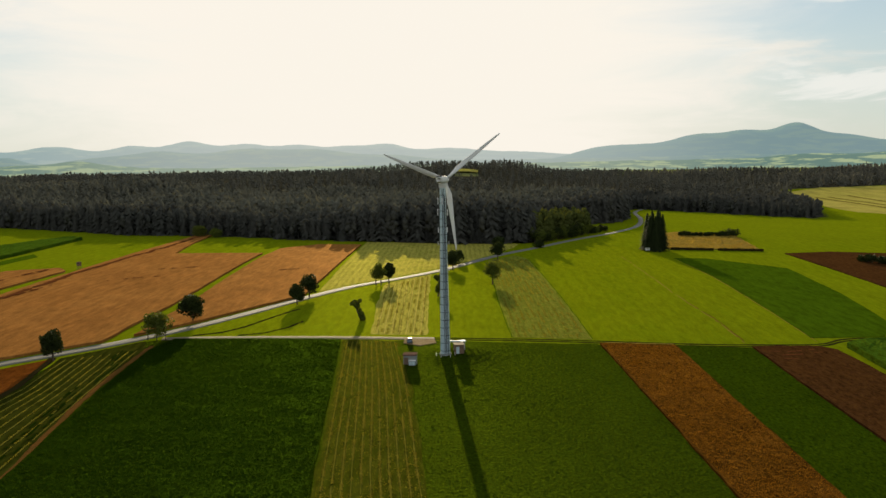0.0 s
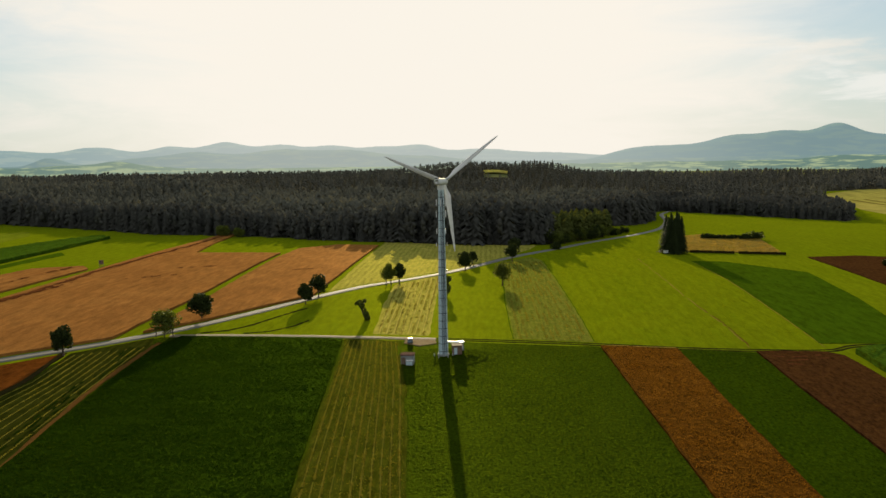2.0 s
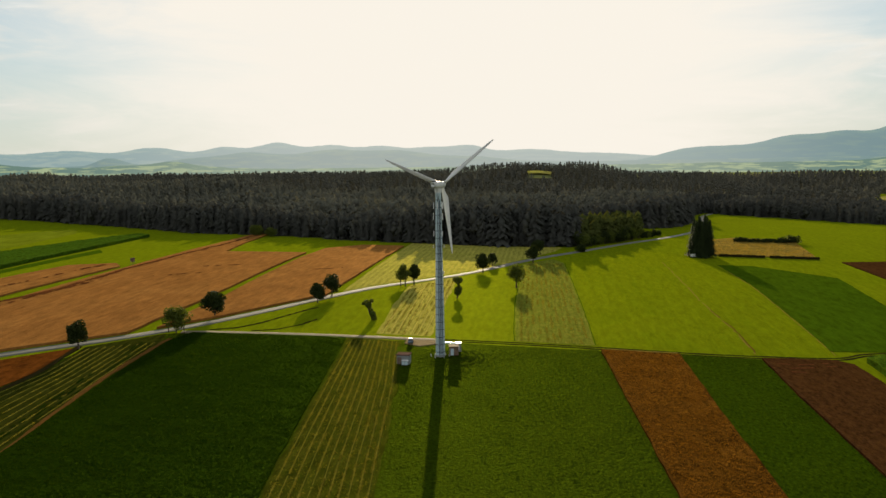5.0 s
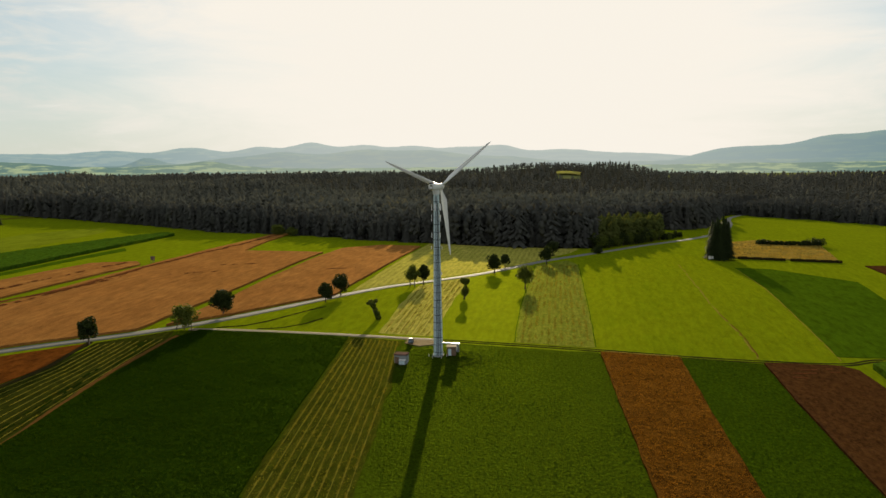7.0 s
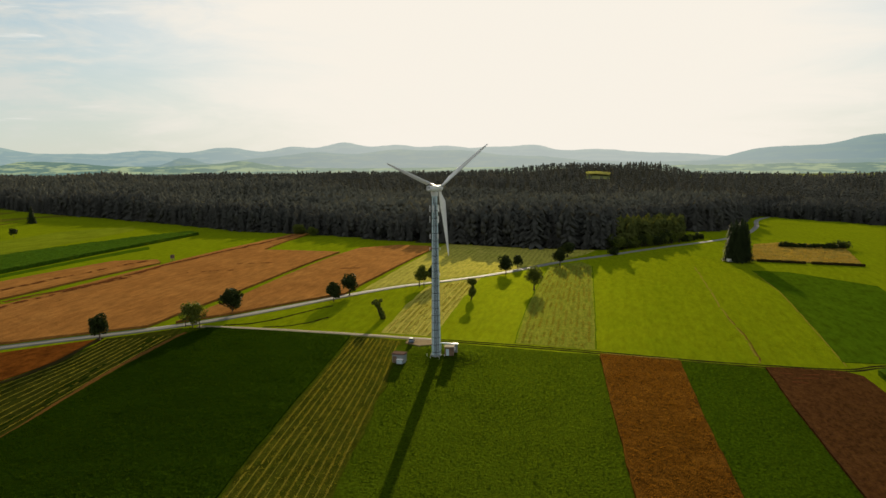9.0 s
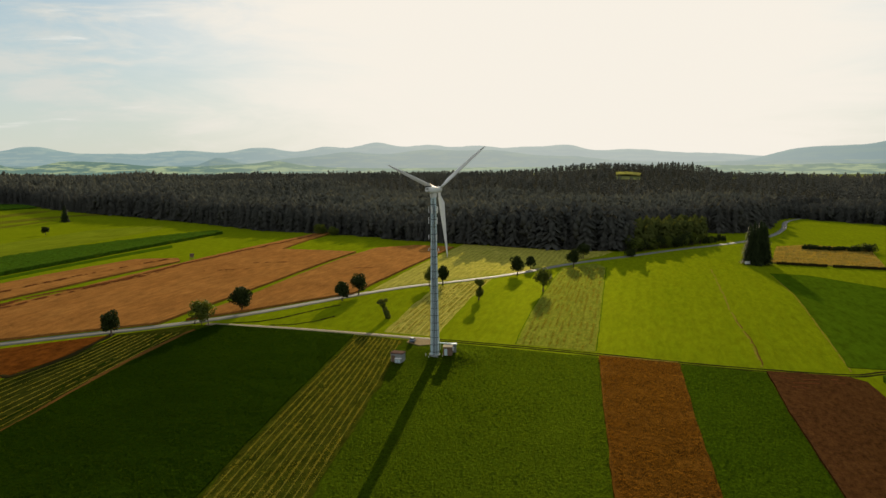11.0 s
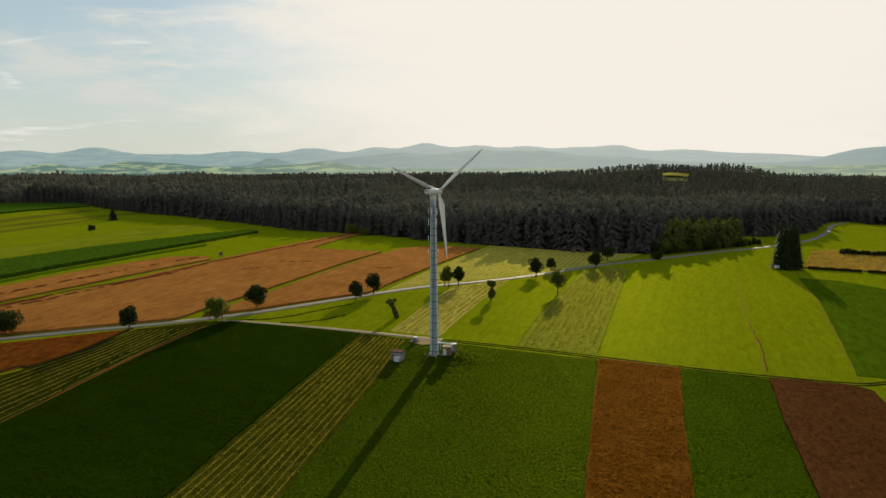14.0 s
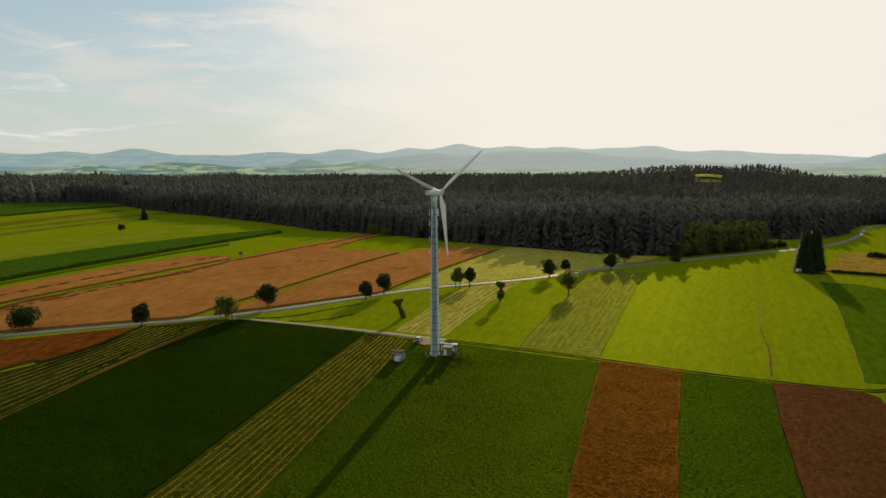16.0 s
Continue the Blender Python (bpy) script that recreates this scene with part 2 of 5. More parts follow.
M["maize"] = material("maize", [(0.018, 0.05, 0.004), (0.03, 0.075, 0.006), (0.008, 0.022, 0.002)], 0.3, 1.6, 1.0, 0.5, spec=0.0, sheen=0.03, sheen_col=GOLD, mid=(0.9, 2.0, 0.6))
M["row"] = material("row", [(0.15, 0.14, 0.02), (0.24, 0.21, 0.038), (0.075, 0.08, 0.009)], 0.4, 1.8, 0, spec=0.0, translucent=0.45)
M["ear"] = material("ear", [(0.163, 0.0714, 0.0088), (0.225, 0.107, 0.0177), (0.0952, 0.0394, 0.00476)], 0.12, 1.2, 0, spec=0.0, translucent=0.5, thin=(1.2, 1.1, 0.7), patch=12)
M["row_dim"] = material("row_dim", [(0.1, 0.1, 0.014), (0.14, 0.13, 0.022), (0.05, 0.055, 0.006)], 0.4, 1.8, 0, spec=0.0, translucent=0.4)
M["verge"] = material("verge", [(0.13, 0.055, 0.014), (0.09, 0.05, 0.012), (0.045, 0.024, 0.007)], 0.4, 2.0, 0.6, 0.2, spec=0.0)
M["furrow"] = material("furrow", [(0.03, 0.022, 0.008), (0.022, 0.02, 0.006), (0.012, 0.009, 0.004)], 0.5, 2.0, 0.8, 0.3, spec=0.0)
M["asphalt"] = material("asphalt", [(0.106, 0.102, 0.087), (0.145, 0.135, 0.114), (0.0774, 0.075, 0.0677)], 0.15, 3.0, 0.2, 0.02, rough=0.8, spec=0.3)
M["gravel"] = material("gravel", [(0.164, 0.131, 0.0819), (0.207, 0.169, 0.115), (0.0928, 0.071, 0.0437)], 0.3, 3.0, 0.5, 0.05, spec=0.1)
M["dirt"] = material("dirt", [(0.24, 0.17, 0.09), (0.3, 0.23, 0.13), (0.13, 0.1, 0.04)], 0.4, 2.0, 0.5, 0.05, spec=0.0)
M["drygrass"] = material("drygrass", [(0.28, 0.19, 0.035), (0.36, 0.25, 0.06), (0.12, 0.12, 0.02)], 0.15, 0.8, 1.0, 0.5, spec=0.0, patch=8, translucent=0.3)
M["far"] = material("far", [(0.10, 0.14, 0.03), (0.2, 0.19, 0.07), (0.05, 0.08, 0.02)], 0.004, 0.012, 0, spec=0.0, patch=300)
M["leaf"] = material("leaf", [(0.02, 0.03, 0.006), (0.03, 0.042, 0.008), (0.012, 0.018, 0.004)], 0.5, 3.0, 0, translucent=0.2, rough=0.7, spec=0.1)
M["leaf_light"] = material("leaf_light", [(0.07, 0.095, 0.016), (0.1, 0.12, 0.02), (0.04, 0.05, 0.01)], 0.5, 3.0, 0, translucent=0.4, rough=0.7, spec=0.1)
M["needle"] = material("needle", [(0.02, 0.030, 0.010), (0.03, 0.042, 0.013), (0.012, 0.018, 0.006)], 0.4, 2.5, 0, translucent=0.12, rough=0.8, spec=0.05)
# Inland woods: tone lifted in place of the haze over them.
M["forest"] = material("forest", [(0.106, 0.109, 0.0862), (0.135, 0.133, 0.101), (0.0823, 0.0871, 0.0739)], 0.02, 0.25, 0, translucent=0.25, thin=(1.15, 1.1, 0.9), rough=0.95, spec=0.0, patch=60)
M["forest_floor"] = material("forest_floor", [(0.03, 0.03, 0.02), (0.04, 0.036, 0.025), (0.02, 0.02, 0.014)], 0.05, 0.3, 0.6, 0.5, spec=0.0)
# Darker copy for the wood fronts, with their shade put into the colour.
M["shaded_wood"] = material("shaded_wood", [(0.0616, 0.0641, 0.0557), (0.0813, 0.0813, 0.0683), (0.0444, 0.0468, 0.043)], 0.02, 0.35, 0, translucent=0.2, thin=(1.2, 1.1, 0.8), rough=0.95, spec=0.0, patch=40)
# Far woods: pale haze is mixed into the base colours.
M["forest_hazed"] = material("forest_hazed", [(0.105, 0.105, 0.085), (0.12, 0.118, 0.095), (0.09, 0.09, 0.072)], 0.012, 0.15, 0, translucent=0.25, thin=(1.15, 1.1, 0.9), rough=0.95, spec=0.0, patch=90)
M["young"] = material("young", [(0.06, 0.075, 0.02), (0.09, 0.1, 0.025), (0.035, 0.045, 0.014)], 0.08, 0.5, 0, translucent=0.3, rough=0.95, spec=0.0, patch=25)
M["bark"] = material("bark", [(0.07, 0.05, 0.035), (0.1, 0.075, 0.05), (0.03, 0.022, 0.016)], 1.0, 6.0, 0.6, 0.05)
M["steel"] = material("steel", [(0.4, 0.512, 0.548), (0.433, 0.544, 0.574), (0.358, 0.461, 0.495)], 0.3, 2.0, 0.05, 0.01, rough=0.3, spec=0.5)
M["white"] = material("white", [(0.576, 0.576, 0.56), (0.624, 0.624, 0.608), (0.48, 0.48, 0.464)], 0.4, 3.0, 0.03, 0.01, rough=0.4, spec=0.5)
M["dark"] = material("dark", [(0.03, 0.035, 0.04), (0.05, 0.055, 0.06), (0.015, 0.018, 0.02)], 1.0, 5.0, 0.1, 0.01, rough=0.5)
M["plaster"] = material("plaster", [(0.2, 0.22, 0.21), (0.25, 0.27, 0.26), (0.14, 0.155, 0.15)], 0.7, 4.0, 0.15, 0.02)
M["roof"] = material("roof", [(0.10, 0.06, 0.045), (0.15, 0.09, 0.07), (0.06, 0.04, 0.03)], 0.8, 4.0, 0.3, 0.03, spec=0.0)
M["wood"] = material("wood", [(0.12, 0.08, 0.05), (0.18, 0.12, 0.08), (0.06, 0.04, 0.025)], 1.0, 6.0, 0.4, 0.02)
M["rubber"] = material("rubber", [(0.02, 0.02, 0.02), (0.03, 0.03, 0.03)], 2.0, 8.0, 0.1, 0.01)
M["glass"] = material("glass", [(0.02, 0.025, 0.03), (0.03, 0.035, 0.04)], 1.0, 5.0, 0, rough=0.08, spec=0.8)
M["carpaint"] = material("carpaint", [(0.1, 0.13, 0.17), (0.13, 0.16, 0.2)], 0.5, 4.0, 0, rough=0.25, spec=0.6)


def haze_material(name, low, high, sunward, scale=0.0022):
    """Far hills: woods and fields with the haze of kilometres of sunlit air painted in as glow, paler towards the sun.
    """
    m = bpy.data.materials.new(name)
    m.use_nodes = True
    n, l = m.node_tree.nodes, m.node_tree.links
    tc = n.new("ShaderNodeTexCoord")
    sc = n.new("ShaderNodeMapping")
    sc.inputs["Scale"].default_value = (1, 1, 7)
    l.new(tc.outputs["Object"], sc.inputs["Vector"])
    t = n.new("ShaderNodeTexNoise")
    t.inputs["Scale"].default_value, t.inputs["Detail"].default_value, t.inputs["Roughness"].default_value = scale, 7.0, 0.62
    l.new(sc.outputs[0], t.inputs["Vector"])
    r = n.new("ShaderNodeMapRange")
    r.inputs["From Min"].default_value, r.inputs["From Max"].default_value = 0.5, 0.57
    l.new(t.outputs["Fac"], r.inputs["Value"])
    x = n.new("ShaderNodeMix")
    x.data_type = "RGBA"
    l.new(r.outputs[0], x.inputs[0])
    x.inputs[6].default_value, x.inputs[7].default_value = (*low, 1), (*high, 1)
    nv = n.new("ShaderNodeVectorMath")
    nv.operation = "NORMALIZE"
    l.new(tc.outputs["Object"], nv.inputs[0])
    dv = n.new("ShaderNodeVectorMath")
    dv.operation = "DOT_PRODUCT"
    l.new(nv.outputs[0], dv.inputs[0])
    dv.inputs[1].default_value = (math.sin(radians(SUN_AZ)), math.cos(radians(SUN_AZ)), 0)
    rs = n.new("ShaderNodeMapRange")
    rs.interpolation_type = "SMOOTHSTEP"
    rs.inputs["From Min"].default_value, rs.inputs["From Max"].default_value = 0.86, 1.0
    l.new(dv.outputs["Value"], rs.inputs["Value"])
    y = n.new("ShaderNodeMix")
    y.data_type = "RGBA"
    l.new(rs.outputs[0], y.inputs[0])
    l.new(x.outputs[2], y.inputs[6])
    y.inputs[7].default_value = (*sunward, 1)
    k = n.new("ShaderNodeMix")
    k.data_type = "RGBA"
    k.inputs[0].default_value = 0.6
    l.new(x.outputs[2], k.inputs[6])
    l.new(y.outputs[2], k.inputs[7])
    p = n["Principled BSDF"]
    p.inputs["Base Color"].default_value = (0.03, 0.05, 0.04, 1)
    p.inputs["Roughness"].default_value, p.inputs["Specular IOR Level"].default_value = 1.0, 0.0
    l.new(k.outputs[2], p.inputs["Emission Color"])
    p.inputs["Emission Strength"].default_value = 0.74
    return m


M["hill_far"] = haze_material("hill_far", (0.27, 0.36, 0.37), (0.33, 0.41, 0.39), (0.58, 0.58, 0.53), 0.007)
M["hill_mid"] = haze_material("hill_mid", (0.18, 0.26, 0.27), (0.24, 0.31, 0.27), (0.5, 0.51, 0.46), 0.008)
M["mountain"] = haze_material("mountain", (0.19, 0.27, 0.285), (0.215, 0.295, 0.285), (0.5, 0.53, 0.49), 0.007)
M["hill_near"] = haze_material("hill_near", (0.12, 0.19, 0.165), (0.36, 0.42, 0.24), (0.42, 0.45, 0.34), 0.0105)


# ---------------------------------------------------------------- the lie of the land
LAND = (8.315, -3.864, 4.295, -0.681, 0.829, -1.663, 0.31, 0.122)


def soft_clamp(v, lo, hi, s):
    v = lo + s * np.logaddexp(0, (v - lo) / s)
    return hi - s * np.logaddexp(0, (hi - v) / s)


def step(v, lo, hi):
    q = np.clip((v - lo) / (hi - lo), 0, 1)
    return q * q * (3 - 2 * q)


def mound(x, y):
    """The low bank that carries the turbine."""
    return 1.5 * np.exp(-(((x - 1.5) / 9.5) ** 2 + ((y - 206.5) / 6.5) ** 2))


def ground(x, y):
    x, y = np.asarray(x, float), np.asarray(y, float)
    u, v = soft_clamp(x, -300, 250, 15) / 100, (soft_clamp(y, 115, 520, 15) - 280) / 100
    z = sum(c * b for c, b in zip(LAND, (1, u, v, u * u, u * v, v * v, v ** 3, u * u * v)))
    r = np.hypot(x - 40, y)
    late = 280 * step(x, -520, -150)
    z = z + 32 * step(r, 620 + late, 1500 + late * 0.8) + 25 * step(r, 1900, 4600)
    z = z + 22 * np.exp(-(((x + 10) / 160) ** 2 + ((y - 1720) / 210) ** 2))
    z = z + 12 * np.exp(-(((x - 150) / 70) ** 2 + ((y - 1700) / 200) ** 2))
    z = z + mound(x, y)
    z = z + 7 * np.exp(-(((x - 25) / 38) ** 2 + ((y - 1530) / 48) ** 2))
    return z - 12 * step(-y, 20, 400)


def gz(x, y):
    return float(ground(x, y))


def mesh_object(name, verts, faces, mat, parent=None, smooth=False):
    me = bpy.data.meshes.new(name)
    me.from_pydata([tuple(v) for v in verts], [], faces)
    me.materials.append(mat)
    if smooth:
        me.polygons.foreach_set("use_smooth", [True] * len(me.polygons))
    ob = new(name, me)
    ob.parent = parent
    return ob


def part(name, bm, mat, parent=None, label="", smooth=False):
    me = bpy.data.meshes.new(name)
    bm.to_mesh(me)
    bm.free()
    me.materials.append(mat)
    if smooth:
        me.polygons.foreach_set("use_smooth", [True] * len(me.polygons))
    ob = new(name, me)
    ob.parent = parent
    if label:
        ob["label"] = label
    return ob


def big_mesh(name, verts, tris, mat):
    """A mesh from numpy arrays: verts (n, 3), tris (m, 3)."""
    me = bpy.data.meshes.new(name)
    me.vertices.add(len(verts))
    me.vertices.foreach_set("co", np.asarray(verts, np.float32).ravel())
    me.loops.add(len(tris) * 3)
    me.loops.foreach_set("vertex_index", np.asarray(tris, np.int32).ravel())
    me.polygons.add(len(tris))
    me.polygons.foreach_set("loop_start", np.arange(0, len(tris) * 3, 3, dtype=np.int32))
    me.update(calc_edges=True)
    me.materials.append(mat)
    return new(name, me)


def inside(poly, x, y):
    x, y = np.asarray(x, float), np.asarray(y, float)
    hit = np.zeros(x.shape, bool)
    for (x0, y0), (x1, y1) in zip(poly, poly[1:] + poly[:1]):
        if y0 != y1:
            hit ^= ((y0 > y) != (y1 > y)) & (x < (x1 - x0) * (y - y0) / (y1 - y0) + x0)
    return hit


# ground: one sheet, fine near the fields and coarse towards the horizon
def axis(lo, hi, near_lo, near_hi, pitch):
    mid = list(np.arange(near_lo, near_hi + 0.1, pitch))
    out, s = [mid[-1]], pitch
    while out[-1] < hi:
        s *= 1.12
        out.append(out[-1] + s)
    low, s = [mid[0]], pitch
    while low[-1] > lo:
        s *= 1.12
        low.append(low[-1] - s)
    return np.array(low[:0:-1] + mid + out[1:])


gx, gy = axis(-4900, 4900, -420, 380, 8.0), axis(-1500, 4900, 0, 640, 8.0)
X, Y = np.meshgrid(gx, gy)
Z = ground(X, Y) - mound(X, Y)
nx, ny = len(gx), len(gy)
quads = [(j * nx + i, j * nx + i + 1, (j + 1) * nx + i + 1, (j + 1) * nx + i) for j in range(ny - 1) for i in range(nx - 1)]
ground_sheet = mesh_object("ground", np.stack([X.ravel(), Y.ravel(), Z.ravel()], 1), quads, M["meadow"], smooth=True)
ground_sheet.data.materials.append(M["far"])
far_of = [1 if (q[0] // nx < ny and gy[q[0] // nx] > 1150) else 0 for q in quads]
ground_sheet.data.polygons.foreach_set("material_index", far_of)
tagged(ground_sheet, "rolling bright green meadow land lit low from behind", "ground", kind="structure")


def ragged_outline(poly, pitch=3.0, amount=0.35):
    out = []
    for (x0, y0), (x1, y1) in zip(poly, poly[1:] + poly[:1]):
        n = max(1, int(math.hypot(x1 - x0, y1 - y0) / pitch))
        for i in range(n):
            f = i / n
            x, y = x0 + (x1 - x0) * f, y0 + (y1 - y0) * f
            w = noise.noise_vector((x * 0.13, y * 0.13, 3.0)) * amount + noise.noise_vector((x * 0.6, y * 0.6, 9.0)) * amount * 0.5
            out.append((x + w.x, y + w.y))
    return out


def field(name, poly, height, mat, label, category="field", pitch=6.0, relief=0.0, ragged=0.35):
    """A sheet of crop or cut grass that follows the land at its own height, with a cut edge round it."""
    bm = bmesh.new()
    outline = ragged_outline(poly, 3.0, ragged)
    f = bm.faces.new([bm.verts.new((x, y, 0)) for x, y in outline])
    bmesh.ops.triangulate(bm, faces=[f])
    xs, ys = [p[0] for p in outline], [p[1] for p in outline]
    for ax, lo, hi in ((0, min(xs), max(xs)), (1, min(ys), max(ys))):
        c = lo + pitch
        while c < hi:
            no = (1, 0, 0) if ax == 0 else (0, 1, 0)
            co = (c, 0, 0) if ax == 0 else (0, c, 0)
            bmesh.ops.bisect_plane(bm, geom=bm.verts[:] + bm.edges[:] + bm.faces[:], dist=0.001, plane_co=co, plane_no=no)
            c += pitch
    for f in bm.faces:
        if f.normal.z < 0:
            f.normal_flip()
    rim = [e for e in bm.edges if e.is_boundary]
    top = bm.verts[:]
    zs = ground([v.co.x for v in top], [v.co.y for v in top])
    for v, z in zip(top, zs):
        v.co.z = z + height + (noise.noise((v.co.x * 0.35, v.co.y * 0.35, 1.0)) * relief if relief else 0)
    made = bmesh.ops.extrude_edge_only(bm, edges=rim)["geom"]
    for g in made:
        if isinstance(g, bmesh.types.BMVert):
            g.co.z -= height + 0.5
    ob = part(name, bm, mat, smooth=False)
    return tagged(ob, label, category, kind="structure")


def ribbon(name, pts, width, lift, mat, label, category, crown=0.05, wobble=0.1, kind="structure"):
    """A band along a smooth line over the land."""
    pts = np.array(pts, float)
    line = []
    for i in range(len(pts) - 1):
        p0, p1, p2, p3 = pts[max(i - 1, 0)], pts[i], pts[i + 1], pts[min(i + 2, len(pts) - 1)]
        n = max(2, int(np.hypot(*(p2 - p1)) / 2.5))
        for k in range(n):
            t = k / n
            line.append(0.5 * (2 * p1 + (p2 - p0) * t + (2 * p0 - 5 * p1 + 4 * p2 - p3) * t * t + (3 * p1 - p0 - 3 * p2 + p3) * t ** 3))
    line.append(pts[-1])
    line = np.array(line)
    d = np.gradient(line, axis=0)
    d /= np.linalg.norm(d, axis=1)[:, None]
    side = np.stack([-d[:, 1], d[:, 0]], 1)
    verts, faces = [], []
    cols = (-0.53, -0.5, -0.25, 0.0, 0.25, 0.5, 0.53)
    for i, (p, s) in enumerate(zip(line, side)):
        for c in cols:
            jitter = noise.noise((p[0] * 0.4, p[1] * 0.4, c * 7)) * wobble if abs(c) > 0.4 else 0
            q = p + s * (c * width + jitter)
            z = gz(*q) + (lift + crown * (1 - 4 * c * c) if abs(c) < 0.52 else -0.4)
            verts.append((q[0], q[1], z))
    k = len(cols)
    for i in range(len(line) - 1):
        for j in range(k - 1):
            faces.append((i * k + j, (i + 1) * k + j, (i + 1) * k + j + 1, i * k + j + 1))
    faces = [f[::-1] for f in faces]
    ob = mesh_object(name, verts, faces, mat, smooth=True)
    return tagged(ob, label, category, kind=kind)


# ---------------------------------------------------------------- fields, roads and tracks
ROAD = [(-330, 20), (-240, 92), (-180, 144), (-149, 168.5), (-127, 187), (-104, 206), (-86, 225), (-70, 248), (-60, 265), (-41, 295), (-20, 319), (-1, 345), (26, 394), (53, 433), (84, 479), (120, 527), (152, 590), (178, 680), (200, 790), (236, 880), (263, 922)]
ribbon("road", ROAD, 4.2, 0.10, M["asphalt"], "narrow pale grey tarred country road through fields", "road", wobble=0.15)
ribbon("gravel_track", [(-88, 215.5), (-72, 217.5), (-55, 219), (-37, 220.3), (-14, 221.4), (-4, 221.9)], 2.6, 0.07, M["gravel"], "pale gravel farm track leading to the turbine", "track", wobble=0.3)
TRACK = [(-4, 221.9), (19, 223.2), (46, 224), (72, 224.4), (96, 226.3), (121, 230.5), (137, 239), (175, 246), (260, 262)]
for off in (-0.9, 0.9):
    ribbon("wheel_rut", [(x, y + off) for x, y in TRACK], 0.7, 0.06, M["furrow"], "dark worn wheel rut in a grass farm track", "track", wobble=0.35)
field("gravel_yard", [(-13.5, 220.3), (-4, 220.5), (-3.5, 216.5), (-8, 213.5), (-13, 215.5)], 0.3, M["dirt"], "small gravel parking patch beside the track", "yard", ragged=0.8)

field("field_margin", [(-90, 214), (-58, 216.5), (-15, 218.5), (47, 221), (96, 224), (120, 228), (128, 200), (146, 30), (-122, 30), (-112, 150), (-108, 194)], 0.02, M["pasture"], "narrow grass margins between the fields", pitch=8.0)
field("clover_field", [(-84, 215), (-58, 217), (-33, 218.5), (-29, 174), (-26, 138), (-14, 30), (-78, 30), (-84, 130), (-86, 160), (-87, 204)], 0.35, M["clover"], "dense dark green clover crop field", relief=0.1)
field("hay_field", [(-32.5, 218.5), (-15, 219), (-9, 181), (-4, 138), (10, 30), (-13.5, 30), (-25.5, 138), (-28.5, 174)], 0.06, M["hay"], "mown hay strip with pale dried rows", ragged=0.8)
field("striped_meadow", [(-109, 196), (-92, 213), (-88.5, 204), (-87, 160), (-85, 130), (-79, 30), (-118, 30), (-116, 142), (-110, 156), (-107, 173)], 0.05, M["stripes"], "mown green meadow with narrow cut stripes")
field("stubble_field", [(-111.5, 194), (-109, 173), (-112, 156), (-118, 142), (-120, 30), (-300, 30), (-232, 90), (-176, 138), (-147, 162), (-128, 179)], 0.15, M["stubble"], "reddish brown stubble field beside the road")
ribbon("field_verge", [(-88, 208), (-88, 172), (-86, 147), (-84, 125), (-78.5, 30)], 1.5, 0.12, M["verge"], "strip of dry brown grass between two fields", "verge", wobble=0.5)
ribbon("field_verge", [(-111, 196), (-108.3, 173), (-111, 156), (-117, 142), (-119, 30)], 1.8, 0.14, M["furrow"], "dark overgrown ditch edge between two fields", "verge", wobble=0.6)
field("pasture", [(-14.8, 219), (-8, 219.4), (19, 220.3), (47.5, 221.5), (51, 181), (55.5, 139), (64.5, 30), (10.5, 30), (-3.6, 138), (-8.6, 181)], 0.1, M["pasture"], "uneven dark green pasture round the turbine", relief=0.04, ragged=0.6, pitch=4.0)
field("pasture", [(72.5, 223), (96.5, 224.2), (97.6, 192), (100.6, 158), (109.5, 30), (86.5, 30), (77.4, 146), (74.4, 184)], 0.1, M["pasture_strip"], "green pasture strip between two grain fields", relief=0.04, pitch=4.0)
field("ochre_field", [(48, 222), (72, 222.8), (74, 184), (77, 146), (86, 30), (65, 30), (56, 139), (51.5, 181)], 0.55, M["ochre"], "ripe golden brown grain strip", relief=0.12)
field("brown_field", [(96.8, 224.5), (119, 228), (124, 225), (127, 200), (134, 140), (145, 30), (110, 30), (101, 158), (98, 192)], 0.6, M["brown"], "reddish brown ripe grain field", relief=0.1)
field("maize_field", [(129, 229), (136, 234), (170, 241), (260, 255), (260, 60), (148, 60), (138, 140), (130, 200)], 1.9, M["maize"], "tall dark green maize field", relief=0.5)
field("mown_strip", [(-24.5, 225), (-6.5, 225.5), (-7.5, 270), (-8.5, 329), (-27.5, 303), (-27, 270)], 0.05, M["mown_pale"], "pale mown meadow strip with dried rows", ragged=0.7)
field("mown_strip", [(21, 226), (46.5, 226.5), (45, 279), (41.5, 383), (36, 396), (20, 374), (19.5, 277)], 0.05, M["mown"], "pale green freshly mown meadow strip", ragged=0.5)
field("mown_meadow", [(-52.5, 284), (-42, 300), (-21, 324), (0, 352), (22, 394), (38, 430), (43, 450), (20, 447), (-6, 446), (-53.5, 454)], 0.05, M["mown_pale"], "pale yellow green mown meadow by the wood")
# Soft shadow on the meadow, painted as a strip of darker green.
field("lush_meadow", [(122, 238), (124, 285), (126, 342), (124, 398), (142, 400), (176, 374), (171, 312), (163, 262), (150, 244)], 0.12, M["lush_and_shadow"], "meadow strip coloured darker as if under cloud shadow")
field("brown_field", [(199, 428), (232, 440), (330, 430), (280, 330), (201, 329)], 0.5, M["brown"], "reddish brown grain field among meadows")
field("wheat_field", [(-97.5, 217), (-83, 235), (-63, 266), (-56.5, 275), (-55.5, 330), (-54.5, 433), (-80, 434), (-98.5, 412), (-99.5, 374), (-97, 300), (-95.5, 262)], 0.8, M["wheat"], "ripe reddish gold wheat field by the road", relief=0.12)
